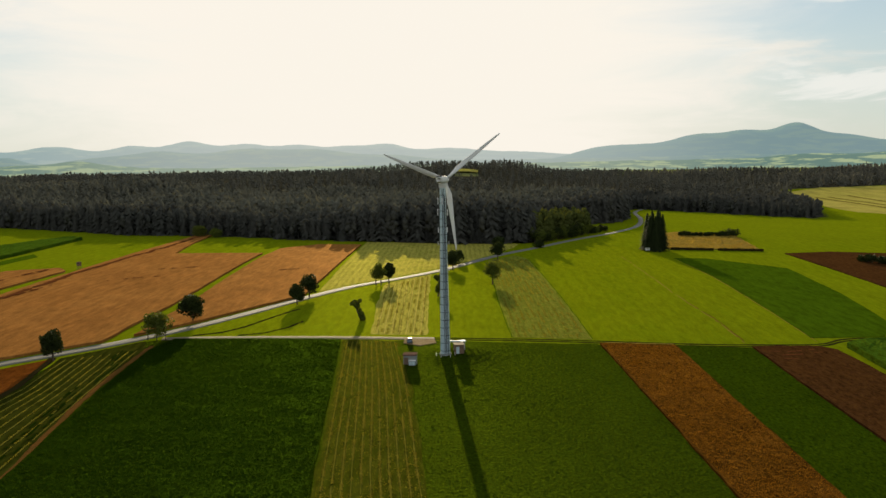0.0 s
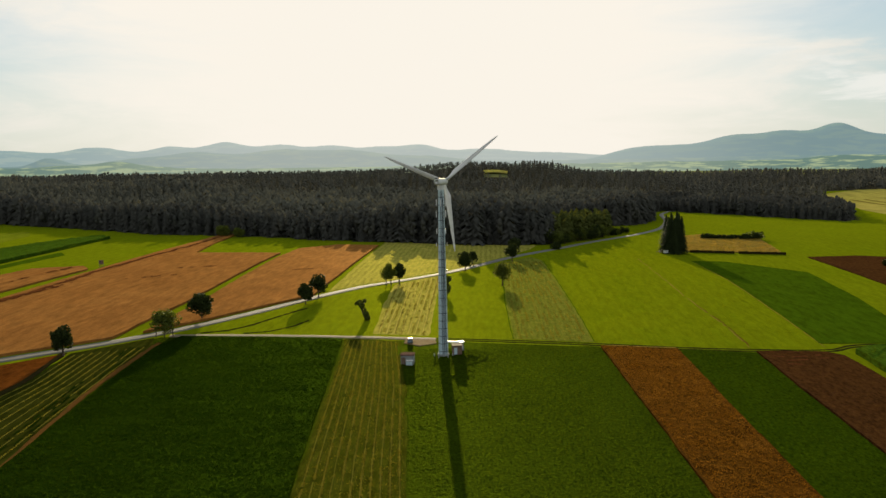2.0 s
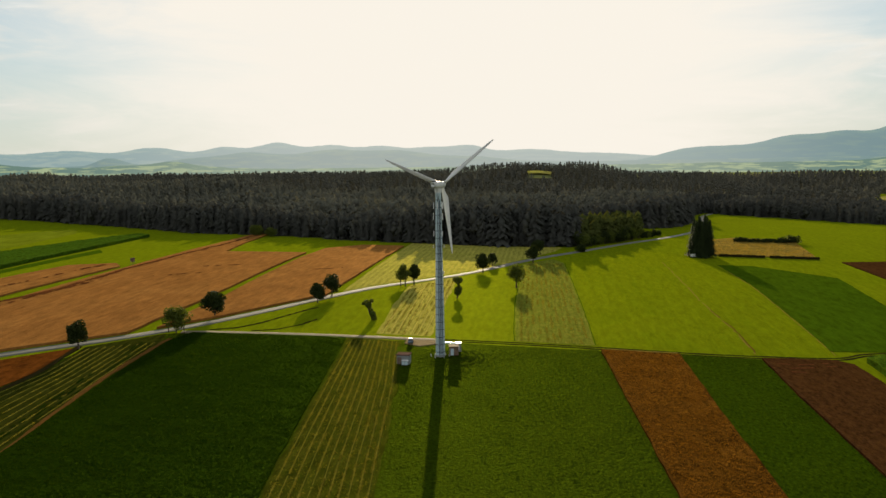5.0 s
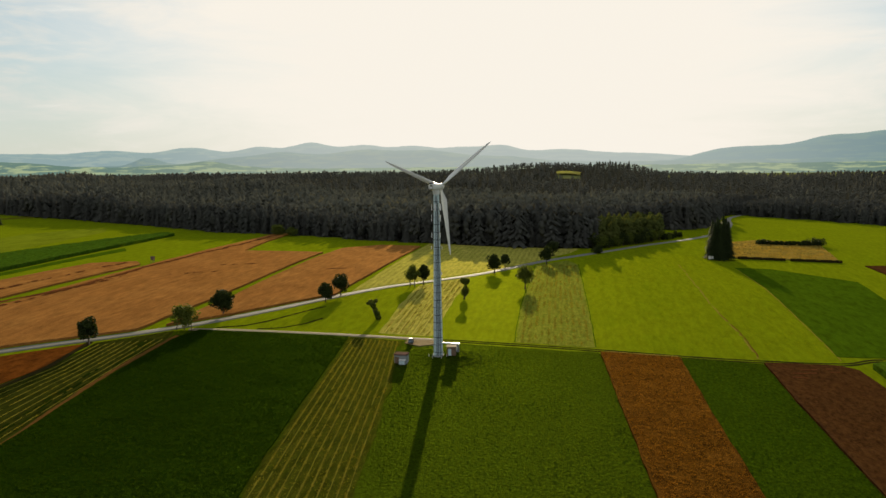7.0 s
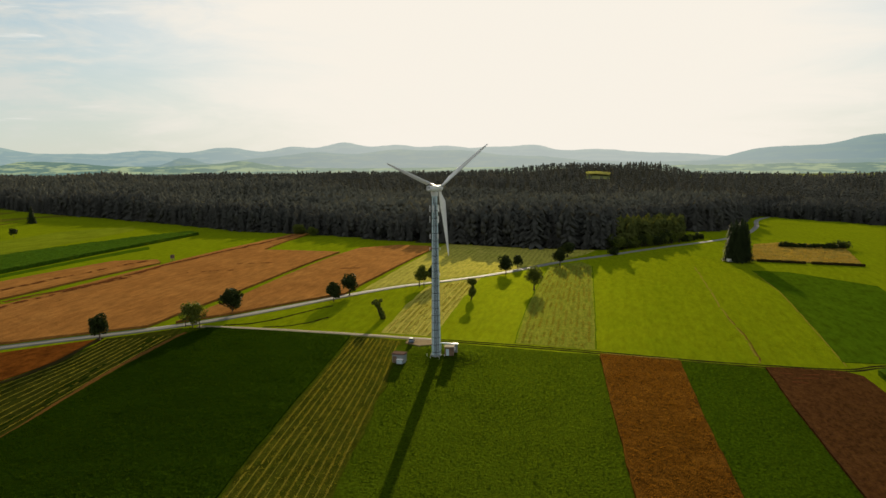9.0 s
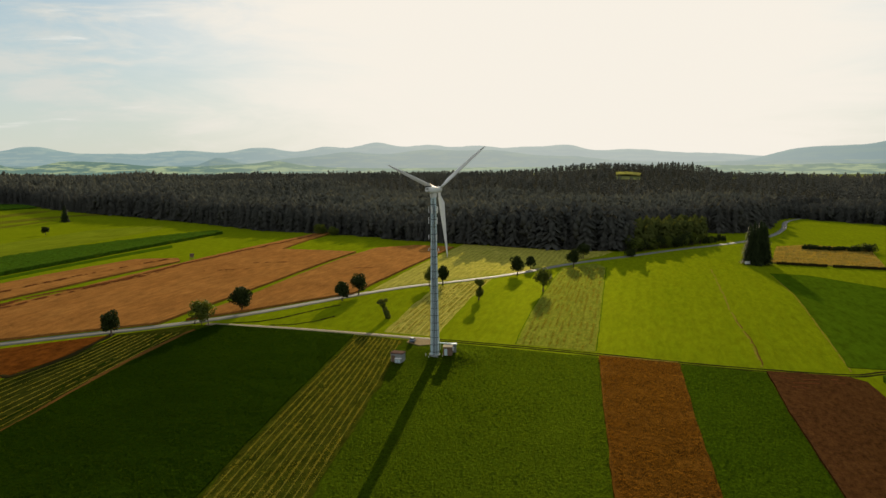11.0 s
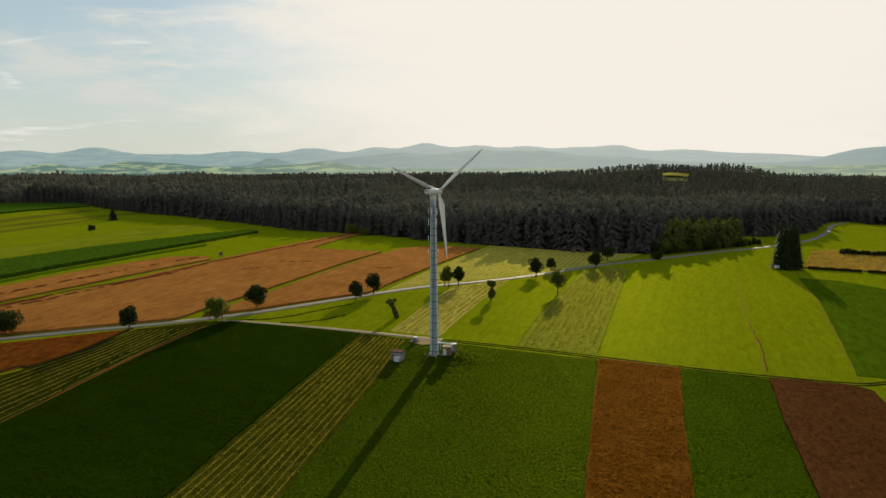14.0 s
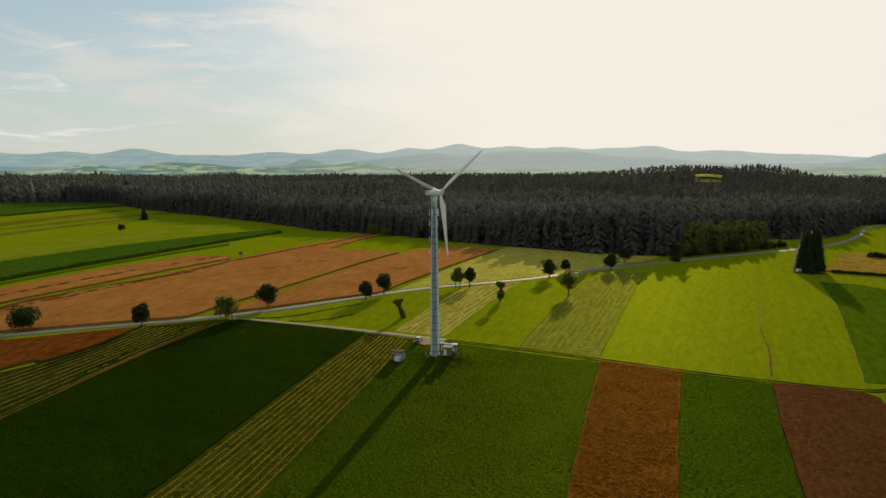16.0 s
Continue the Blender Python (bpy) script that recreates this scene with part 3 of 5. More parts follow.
field("wheat_field", [(-104, 210.5), (-127, 191.5), (-150, 173), (-181, 148.5), (-186, 160), (-183, 194), (-174, 239), (-173, 316), (-176, 444), (-178, 512), (-168, 512), (-160, 440), (-151, 389), (-103.5, 391), (-103, 362), (-101, 290), (-101, 258)], 0.8, M["wheat"], "ripe reddish gold wheat field with flattened rows", relief=0.12)
field("wheat_field", [(-230, 108), (-218, 218), (-214, 270), (-206, 327), (-186, 336), (-178, 327), (-184, 249), (-192, 199), (-200, 130)], 0.75, M["wheat"], "narrow strip of ripe wheat between meadows", relief=0.12)
field("maize_field", [(-300, 140), (-284, 267), (-280, 363), (-271, 455), (-262, 489), (-248, 477), (-239, 397), (-234, 317), (-236, 231), (-246, 120)], 2.0, M["maize"], "tall dark green maize strip between meadows", relief=0.5)
field("lush_meadow", [(-232, 120), (-227, 231), (-224, 300), (-223, 382), (-233, 395), (-231, 317), (-232.5, 231), (-240, 120)], 0.1, M["lush_and_shadow"], "green meadow strip beside the maize")
BANDS = (
    [(-564, 482), (-573, 552), (-579, 633), (-563, 642), (-558, 613), (-547, 530), (-528, 455), (-510, 380), (-550, 390)],
    [(-509, 440), (-523, 509), (-523, 579), (-500, 636), (-475, 640), (-502, 597), (-504, 525), (-494, 429), (-470, 350), (-486, 350)],
    [(-470, 411), (-485, 477), (-490, 547), (-489, 576), (-481, 538), (-466, 461), (-445, 392), (-420, 320), (-446, 325)],
)
for outline in BANDS:
    field("mown_strip", outline, 0.05, M["band"], "brownish mown strip in a far meadow")
field("mown_strip", [(-346, 318), (-353, 365), (-366, 428), (-380, 485), (-371, 524), (-355, 551), (-327, 509), (-304, 422), (-288, 327), (-288, 271), (-305, 200), (-355, 240)], 0.05, M["olive"], "wide olive green strip in a far meadow")
field("maize_field", [(-730, 606), (-690, 650), (-640, 676), (-604, 660), (-621, 593), (-616, 520), (-700, 480)], 1.8, M["maize"], "distant dark green maize field by the wood", pitch=12)
field("mown_meadow", [(500, 1090), (470, 950), (440, 850), (425, 760), (450, 690), (560, 690), (900, 860), (1000, 1000), (670, 1130), (578, 1146)], 0.05, M["far_mown"], "far yellow green mown field beyond a wood", pitch=15)
for line in ([(460, 720), (495, 840), (500, 1000)], [(480, 720), (512, 840), (518, 1000)], [(505, 740), (535, 850), (550, 1010)]):
    ribbon("field_verge", line, 5.0, 0.15, M["worn_far"], "dark unmown line through a far field", "verge", wobble=1.0)
field("yellow_clearing", [(4, 1512), (52, 1514), (54, 1560), (2, 1556)], 1.0, M["far_mown"], "small yellow field on a wooded ridge", pitch=12)
# rough fallow plot with a dark bank in front
field("fallow_plot", [(131, 436), (158, 438), (190, 441), (205, 530), (165, 532), (146, 515)], 0.5, M["drygrass"], "rough fallow plot of dry yellow grass", relief=0.5, pitch=3.0)


# ---------------------------------------------------------------- mesh pieces
def box(bm, size, at, turn=0.0, bevel=0.0):
    m = Matrix.Translation(at) @ Matrix.Rotation(turn, 4, "Z") @ Matrix.Diagonal((*size, 1))
    made = bmesh.ops.create_cube(bm, size=1.0, matrix=m)["verts"]
    if bevel:
        edges = list({e for v in made for e in v.link_edges})
        bmesh.ops.bevel(bm, geom=edges, offset=bevel, segments=2, affect="EDGES", profile=0.7)


def tube(bm, a, b, r0, r1, sides=8):
    a, b = Vector(a), Vector(b)
    d = b - a
    m = Matrix.Translation((a + b) / 2) @ d.to_track_quat("Z", "Y").to_matrix().to_4x4()
    bmesh.ops.create_cone(bm, cap_ends=True, segments=sides, radius1=r0, radius2=r1, depth=d.length, matrix=m)


def thing(name, at, label, category, group="", turn=0.0):
    ob = new(name)
    ob.matrix_basis = Matrix.Translation(at) @ Matrix.Rotation(turn, 4, "Z")
    return tagged(ob, label, category, group)


# ---------------------------------------------------------------- trees
def leaf_cloud(rng, centres, radii, count, size):
    """Many small leaf blades in overlapping clumps: verts and triangles."""
    centres, radii = np.array(centres), np.array(radii)
    w = radii ** 2 / (radii ** 2).sum()
    pick = rng.choice(len(centres), count, p=w)
    d = rng.normal(size=(count, 3))
    d /= np.linalg.norm(d, axis=1)[:, None]
    rad = radii[pick] * (0.55 + 0.5 * rng.random(count) ** 0.6)
    c = centres[pick] + d * rad[:, None]
    a = rng.normal(size=(count, 3))
    a /= np.linalg.norm(a, axis=1)[:, None]
    b = np.cross(a, d + rng.normal(size=(count, 3)) * 0.6)
    b /= np.linalg.norm(b, axis=1)[:, None] + 1e-9
    s = size * (0.6 + 0.8 * rng.random(count))[:, None]
    v = np.stack([c - a * s * 0.6, c + b * s * 0.42, c + a * s * 0.6, c - b * s * 0.42], 1).reshape(-1, 3)
    k = np.arange(count)[:, None] * 4
    return v, np.concatenate([k + [0, 1, 2], k + [0, 2, 3]])


def broadleaf(at, height, width, label, seed, mat="leaf", trunks=1, clear=0.25, leaves=2600, spread=1.0, shape=1.0, clumps=26):
    """A tapered trunk with limbs and a crown of leaf clumps."""
    rng = np.random.default_rng(seed)
    tree = thing("tree", (at[0], at[1], gz(*at) - 0.1), label, "tree", "field trees")
    bm = bmesh.new()
    clear *= 0.82
    base, crown_mid = clear * height, height * (0.5 + clear / 2)
    r = width / 2 * 1.08
    for k in range(trunks):
        ox, oy = (0, 0) if trunks == 1 else ((k - (trunks - 1) / 2) * width * 0.33, rng.uniform(-1, 1))
        top = Vector((ox * 0.8 + rng.uniform(-0.3, 0.3), oy, crown_mid))
        mid = Vector((ox + rng.uniform(-0.15, 0.15), oy, base))
        tr = 0.028 * height / trunks ** 0.5
        tube(bm, (ox, oy, -0.3), mid, tr * 1.25, tr * 0.9)
        tube(bm, mid, top, tr * 0.9, tr * 0.3)
        for j in range(6):
            ang = rng.uniform(0, 6.28)
            s = mid.lerp(top, rng.uniform(0.0, 0.8))
            e = Vector((math.cos(ang) * r * 0.65 + ox * 0.5, math.sin(ang) * r * 0.65 + oy, s.z + rng.uniform(0.1, 0.35) * height * 0.6))
            tube(bm, s, e, tr * 0.4, tr * 0.1, 5)
    part("trunk", bm, M["bark"], tree)
    cs, rs = [], []
    half = (height - base) / 2
    for j in range(clumps):
        d = rng.normal(size=3)
        d /= np.linalg.norm(d)
        f = rng.uniform(0.35, 0.8)
        zz = d[2] * f
        taper = 1.0 - 0.25 * shape * zz
        cs.append((d[0] * r * f * taper * spread, d[1] * r * f * taper * spread, base + half + zz * half))
        rs.append(rng.uniform(0.32, 0.46) * r)
    cs.append((0, 0, base + half))
    rs.append(r * 0.62)
    v, t = leaf_cloud(rng, cs, rs, leaves, 0.55)
    v[:, 2] = np.clip(v[:, 2], base * 0.8, height * 1.02)
    crown = big_mesh("crown", v, t, M[mat])
    crown.parent = tree
    return tree


def spruce_shape(rng, height, width, tiers, boughs, power=0.85):
    """Drooping tiers of jagged boughs: verts and triangles."""
    v, t = [], []
    for i in range(tiers):
        f = i / tiers
        z = height * (0.10 + 0.88 * f)
        r = width / 2 * (1 - f) ** power * rng.uniform(0.85, 1.15) + 0.12
        a0 = rng.uniform(0, 6.28)
        for b in range(boughs):
            a = a0 + 6.283 * b / boughs + rng.uniform(-0.2, 0.2)
            rr = r * rng.uniform(0.72, 1.15)
            zb = z + rng.uniform(-0.6, 0.6) * height / tiers
            droop = rr * rng.uniform(0.25, 0.55)
            w = 6.283 / boughs * 0.75
            k = len(v)
            lift = height / tiers * 0.9
            v += [(0, 0, zb + lift), (math.cos(a - w) * rr * 0.55, math.sin(a - w) * rr * 0.55, zb - droop * 0.3), (math.cos(a) * rr, math.sin(a) * rr, zb - droop), (math.cos(a + w) * rr * 0.55, math.sin(a + w) * rr * 0.55, zb - droop * 0.3)]
            t += [(k, k + 1, k + 2), (k, k + 2, k + 3)]
    return np.array(v), np.array(t)


def spruce(at, height, width, label, seed):
    rng = np.random.default_rng(seed)
    tree = thing("spruce", (at[0], at[1], gz(*at) - 0.1), label, "tree", "spruces")
    bm = bmesh.new()
    tube(bm, (0, 0, -0.3), (0, 0, height * 0.9), height * 0.016, 0.03, 7)
    part("trunk", bm, M["bark"], tree)
    v, t = spruce_shape(rng, height, width, max(12, int(height * 1.5)), 17, 0.68)
    crown = big_mesh("crown", v, t, M["needle"])
    crown.parent = tree
    return tree


ROUND = "round dark-leaved roadside tree with a short bare trunk"
broadleaf((-109.8, 193.8), 9.0, 6.3, ROUND, 11, leaves=3000)
broadleaf((-85.2, 234.3), 9.2, 8.3, "broad dark roadside tree with a short bare trunk", 12, leaves=3600)
broadleaf((-89.0, 213.5), 9.4, 8.6, "loose group of birches with several thin trunks", 13, "leaf_light", trunks=3, clear=0.22, leaves=2300, clumps=20)
broadleaf((-56.2, 262.0), 7.8, 6.0, ROUND, 14)
broadleaf((-54.2, 274.5), 9.2, 7.0, ROUND, 15)
broadleaf((-29.8, 300.0), 10.0, 6.4, "slender two-trunked tree beside the road", 16, "leaf_light", trunks=2, clear=0.3, leaves=2200)
broadleaf((-25.8, 304.5), 9.4, 5.4, "small dark tree with a thin bare trunk", 17, leaves=2000, clear=0.3)
broadleaf((1.5, 342.5), 9.6, 8.0, "round dark tree standing by the road", 18, leaves=3000)
broadleaf((4.6, 364.0), 7.2, 6.0, "smaller dark tree behind a round one", 19, leaves=2000)
broadleaf((18.8, 307.5), 10.6, 7.6, "drooping light birch in the meadow", 20, "leaf_light", clear=0.28, leaves=2100, shape=1.6)
broadleaf((25.3, 378.5), 9.8, 7.6, "round dark tree near the wood", 21, leaves=2800)
broadleaf((27.5, 413.0), 9.0, 8.0, "round dark tree near the wood", 22, leaves=2400)
broadleaf((-146.0, 175.5), 9.2, 10.2, "broad dark roadside tree with a short bare trunk", 23, leaves=3800)
broadleaf((-381.0, 444.0), 7.0, 6.0, "small dark lone tree in a far meadow", 24, leaves=1500)
broadleaf((53.5, 432.0), 4.6, 6.6, "low dark bush at the edge of the wood", 25, clear=0.05, leaves=1500)
broadleaf((-172.0, 488.0), 8.0, 11.0, "wide green bush at the edge of the wood", 26, "leaf_light", clear=0.05, leaves=2600)
broadleaf((-160.0, 484.0), 7.0, 9.0, "wide green bush at the edge of the wood", 27, "leaf_light", clear=0.05, leaves=2000)
spruce((-468.0, 556.0), 16.0, 11.0, "lone dark spruce in a far meadow", 30)


def ivy_snag(at, height, lean, label, seed, blobs):
    """A leaning dead trunk wrapped in leafy growth."""
    rng = np.random.default_rng(seed)
    tree = thing("tree", (at[0], at[1], gz(*at) - 0.1), label, "tree", "field trees")
    bm = bmesh.new()
    line = [Vector((lean * math.sin(f * 2.2) * height * 0.5, 0, f * height)) for f in (0, 0.25, 0.5, 0.75, 0.96)]
    for a, b, r in zip(line, line[1:], (0.34, 0.28, 0.22, 0.15)):
        tube(bm, a, b, r, r * 0.8)
    tube(bm, line[2], line[2] + Vector((1.4 * lean, 0.3, 1.0)), 0.13, 0.04, 5)
    part("trunk", bm, M["bark"], tree)
    v, t = leaf_cloud(rng, [(x, rng.uniform(-0.3, 0.3), z) for x, z, _ in blobs], [r * 1.2 for _, _, r in blobs], 2000, 0.42)
    crown = big_mesh("crown", v, t, M["leaf_light"])
    crown.parent = tree


ivy_snag((-29.5, 241.5), 7.2, -0.5, "leaning ivy-clad dead trunk with a ragged top", 40, [(0.2, 0.9, 0.9), (-0.2, 2.2, 0.9), (-0.9, 3.8, 0.7), (-1.6, 5.4, 0.9), (-2.4, 6.3, 0.8), (-0.6, 6.8, 0.6), (-3.4, 5.9, 0.5)])
ivy_snag((-4.2, 281.5), 8.8, 0.22, "thin tree with leafy growth in two tufts", 41, [(0.2, 2.6, 1.2), (0.6, 3.6, 1.3), (0.7, 5.2, 0.6), (0.5, 7.2, 1.2), (-0.7, 7.6, 0.9), (1.5, 7.5, 0.8)])
for k, (dx, dy, h, w) in enumerate(((-4, -3, 22, 9), (-1, 2, 24.5, 9.5), (2.5, -2, 25.5, 9.5), (5.5, 3, 24, 9), (1, 7, 23, 9), (-4, 5, 23, 9), (6.5, -1, 22.5, 8.5), (0, -4.5, 21.5, 9), (3.5, 0.5, 24.5, 9))):
    spruce((121.5 + dx * 0.75, 429 + dy * 0.75), h, w * 1.15, "tall dark spruce in a tight group by the field", 50 + k)
rng = np.random.default_rng(70)
for k in range(15):
    f = k / 14
    x, y = 162 + 40 * f, 507 + 5 * f + rng.uniform(-2, 2)
    h = 3.0 + (4.0 if f > 0.6 else 1.2) * rng.random()
    broadleaf((x, y), h, h * 1.3, "dark green hedge bush behind a fallow plot", 71 + k, clear=0.04, leaves=700, clumps=10)
for k in range(9):
    broadleaf((231 + k * 2.2 + rng.uniform(-1, 1), 405 - k * 2 + rng.uniform(-2, 2)), 4.5 + rng.random(), 6.0, "dark hedge bush between far fields", 90 + k, clear=0.04, leaves=700, clumps=10)
# young broadleaved trees along the wood beside the road
for k in range(95):
    f = rng.uniform(0.12, 1.0)
    x, y = 50 + 72 * f, 437 + 99 * f
    d = rng.uniform(3.5, 15)
    x, y = x - 0.8 * d, y + 0.6 * d
    h = rng.uniform(5, 9) + 0.2 * d if f < 0.72 else rng.uniform(2.5, 5)
    broadleaf((x, y), h, h * rng.uniform(0.7, 0.95), "young light green tree at the edge of the wood", 110 + k, "leaf_light" if rng.random() > 0.45 else "leaf", clear=0.06, leaves=700, clumps=10)

# ---------------------------------------------------------------- woods
EDGE = [(-2200, 640), (-1400, 590), (-1000, 570), (-800, 582), (-738, 612), (-690, 655), (-640, 684), (-598, 664), (-547, 645), (-491, 630), (-440, 626), (-376, 602), (-308, 560), (-270, 536), (-231, 510), (-178, 498), (-128, 481), (-108, 469), (-55, 455), (-6, 447), (20, 449), (44, 453), (55, 463), (50, 500), (70, 546), (96, 600), (138, 616), (167, 690), (191, 796), (226, 890), (255, 945)]
WOOD_WEST = EDGE + [(420, 1090), (420, 1980), (-600, 1980), (-1500, 1700), (-2400, 1500)]
WOOD_EAST = [(205, 862), (240, 838), (277, 795), (311, 734), (340, 686), (360, 700), (400, 800), (440, 900), (330, 960), (262, 940)]
WOOD_FAR = [(300, 960), (420, 900), (470, 1000), (500, 1100), (575, 1152), (670, 1138), (1000, 1010), (1700, 1150), (1700, 1600), (900, 1600), (420, 1700)]
YOUNG = [(56, 461), (71, 480), (102, 523), (104, 560), (96, 592), (74, 546), (54, 503)]
CLEARING = [(2, 1462), (54, 1462), (56, 1566), (0, 1566)]


def edge_depth(x, y):
    """Metres from the front edge of the western wood."""
    best = np.full(x.shape, 1e9)
    for (x0, y0), (x1, y1) in zip(EDGE, EDGE[1:]):
        d = np.array((x1 - x0, y1 - y0), float)
        t = np.clip(((x - x0) * d[0] + (y - y0) * d[1]) / (d @ d), 0, 1)
        best = np.minimum(best, np.hypot(x - x0 - d[0] * t, y - y0 - d[1] * t))
    return best


def round_shape(rng, height, width, clumps):
    """A bare stem under an uneven crown of overlapping lumpy clumps: verts and triangles."""
    g = (1 + 5 ** 0.5) / 2
    solid = np.array([(-1, g, 0), (1, g, 0), (-1, -g, 0), (1, -g, 0), (0, -1, g), (0, 1, g), (0, -1, -g), (0, 1, -g), (g, 0, -1), (g, 0, 1), (-g, 0, -1), (-g, 0, 1)]) / 1.9
    sides = np.array([(0, 11, 5), (0, 5, 1), (0, 1, 7), (0, 7, 10), (0, 10, 11), (1, 5, 9), (5, 11, 4), (11, 10, 2), (10, 7, 6), (7, 1, 8), (3, 9, 4), (3, 4, 2), (3, 2, 6), (3, 6, 8), (3, 8, 9), (4, 9, 5), (2, 4, 11), (6, 2, 10), (8, 6, 7), (9, 8, 1)])
    V, T = [], []
    for c in range(clumps):
        up = c / max(1, clumps - 1)
        a, f = rng.uniform(0, 6.283), rng.uniform(0.12, 0.36) * (1.0 - 0.75 * up)
        r = width * rng.uniform(0.15, 0.25)
        lump = solid * rng.uniform(0.65, 1.3, (12, 1)) * (r, r, r * 1.25)
        T.append(sides + 12 * c)
        V.append(lump + (math.cos(a) * f * width, math.sin(a) * f * width, height * (0.36 + 0.5 * up)))
    s, k = 0.02 * height, 12 * clumps
    V.append(np.array([(-s, 0, 0), (s, 0, 0), (0, 0, height * 0.7), (0, -s, 0), (0, s, 0)]))
    T.append(np.array([(k, k + 1, k + 2), (k + 3, k + 4, k + 2)]))
    return np.concatenate(V), np.concatenate(T)


def plant(name, polys, pitch, low, high, keep, seed, tiers, boughs, label, hscale=(15, 22), rounded=0.3, mat="forest", clumps=6):
    rng = np.random.default_rng(seed)
    protos = []
    for k in range(8):
        protos.append((*spruce_shape(rng, 1.0, rng.uniform(0.3, 0.44), tiers, boughs, rng.uniform(0.65, 0.95)), True))
    for k in range(6):
        protos.append((*round_shape(rng, 1.0, rng.uniform(0.42, 0.6), clumps), False))
    xs = np.arange(-2400, 1750, pitch)
    ys = np.arange(420, 2000, pitch)
    x, y = np.meshgrid(xs, ys)
    x = (x + rng.uniform(-0.45, 0.45, x.shape) * pitch).ravel()
    y = (y + rng.uniform(-0.45, 0.45, y.shape) * pitch).ravel()
    m = np.zeros(x.shape, bool)
    for p in polys:
        m |= inside(p, x, y)
    ang = np.degrees(np.arctan2(x - 45, y))
    m &= (ang > -59) & (ang < 37) & ~inside(CLEARING, x, y)
    x, y = x[m], y[m]
    d = keep(x, y)
    x, y = x[d], y[d]
    z = ground(x, y)
    h = rng.uniform(*hscale, x.shape) * rng.choice([0.8, 1.0, 1.0, 1.12], x.shape) * (0.9 + 0.22 * np.sin(x * 0.021 + 1.3) * np.sin(y * 0.017))
    stand = 0.5 + 0.5 * np.sin(x * 0.013 + 0.7 * np.sin(y * 0.011)) * np.sin(y * 0.009 + 1.1)
    share = np.clip(rounded + 0.5 * (stand - 0.5), 0.0, 1.0)
    leafy = rng.random(x.shape) < share
    which = np.where(leafy, rng.integers(8, 14, x.shape), rng.integers(0, 8, x.shape))
    h = np.where(leafy, h * 0.9, h)
    turn = rng.uniform(0, 6.283, x.shape)
    V, T, base = [], [], 0
    for k, (pv, pt, _) in enumerate(protos):
        idx = np.where(which == k)[0]
        if not len(idx):
            continue
        c, s = np.cos(turn[idx])[:, None], np.sin(turn[idx])[:, None]
        hh = h[idx][:, None]
        vx = (pv[:, 0] * c - pv[:, 1] * s) * hh + x[idx][:, None]
        vy = (pv[:, 0] * s + pv[:, 1] * c) * hh + y[idx][:, None]
        vz = pv[:, 2] * hh + z[idx][:, None] - 0.3
        V.append(np.stack([vx, vy, vz], -1).reshape(-1, 3))
        T.append((pt[None] + (np.arange(len(idx)) * len(pv))[:, None, None] + base).reshape(-1, 3))
        base += len(idx) * len(pv)
    ob = big_mesh(name, np.concatenate(V), np.concatenate(T), M[mat])
    return tagged(ob, label, "forest", kind="stuff")


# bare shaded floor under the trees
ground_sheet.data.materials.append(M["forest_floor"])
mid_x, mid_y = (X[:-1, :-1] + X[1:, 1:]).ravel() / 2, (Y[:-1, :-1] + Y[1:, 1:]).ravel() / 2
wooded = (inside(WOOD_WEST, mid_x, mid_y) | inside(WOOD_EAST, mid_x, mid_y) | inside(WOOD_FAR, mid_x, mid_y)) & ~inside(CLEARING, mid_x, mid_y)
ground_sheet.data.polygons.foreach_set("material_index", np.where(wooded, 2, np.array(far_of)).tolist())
plant("forest_edge", [WOOD_WEST], 5.0, 0, 0, lambda x, y: (edge_depth(x, y) < 36) & (x > -700), 1, 12, 9, "dense dark mixed wood behind the fields", (17, 24), 0.15, "shaded_wood", 8)
plant("forest", [WOOD_WEST], 9.2, 0, 0, lambda x, y: ((edge_depth(x, y) >= 36) | (x <= -700)) & (y < 1050), 2, 7, 7, "dark mixed forest rolling back over low ground", (15, 21), 0.6, clumps=5)
plant("forest_ridge", [WOOD_WEST], 15.2, 600, 5000, lambda x, y: (edge_depth(x, y) >= 45) & (y >= 1050), 3, 4, 6, "distant dark wooded ridge", (14, 18), 0.85, "forest_hazed", clumps=3)
plant("forest_east", [WOOD_EAST], 5.6, 0, 0, lambda x, y: x > -1e9, 4, 9, 8, "dark tongue of mixed wood beyond the meadow", (14, 19), 0.5, "shaded_wood", 8)
plant("young_wood", [YOUNG], 3.6, 0, 0, lambda x, y: x > -1e9, 6, 8, 8, "young light green stand of trees beside the road", (14, 19), 0.8, "young", clumps=8)
plant("forest_far", [WOOD_FAR], 12.8, 0, 0, lambda x, y: x > -1e9, 5, 4, 6, "distant strip of dark woodland", (13, 17), 0.7, "forest_hazed", clumps=4)


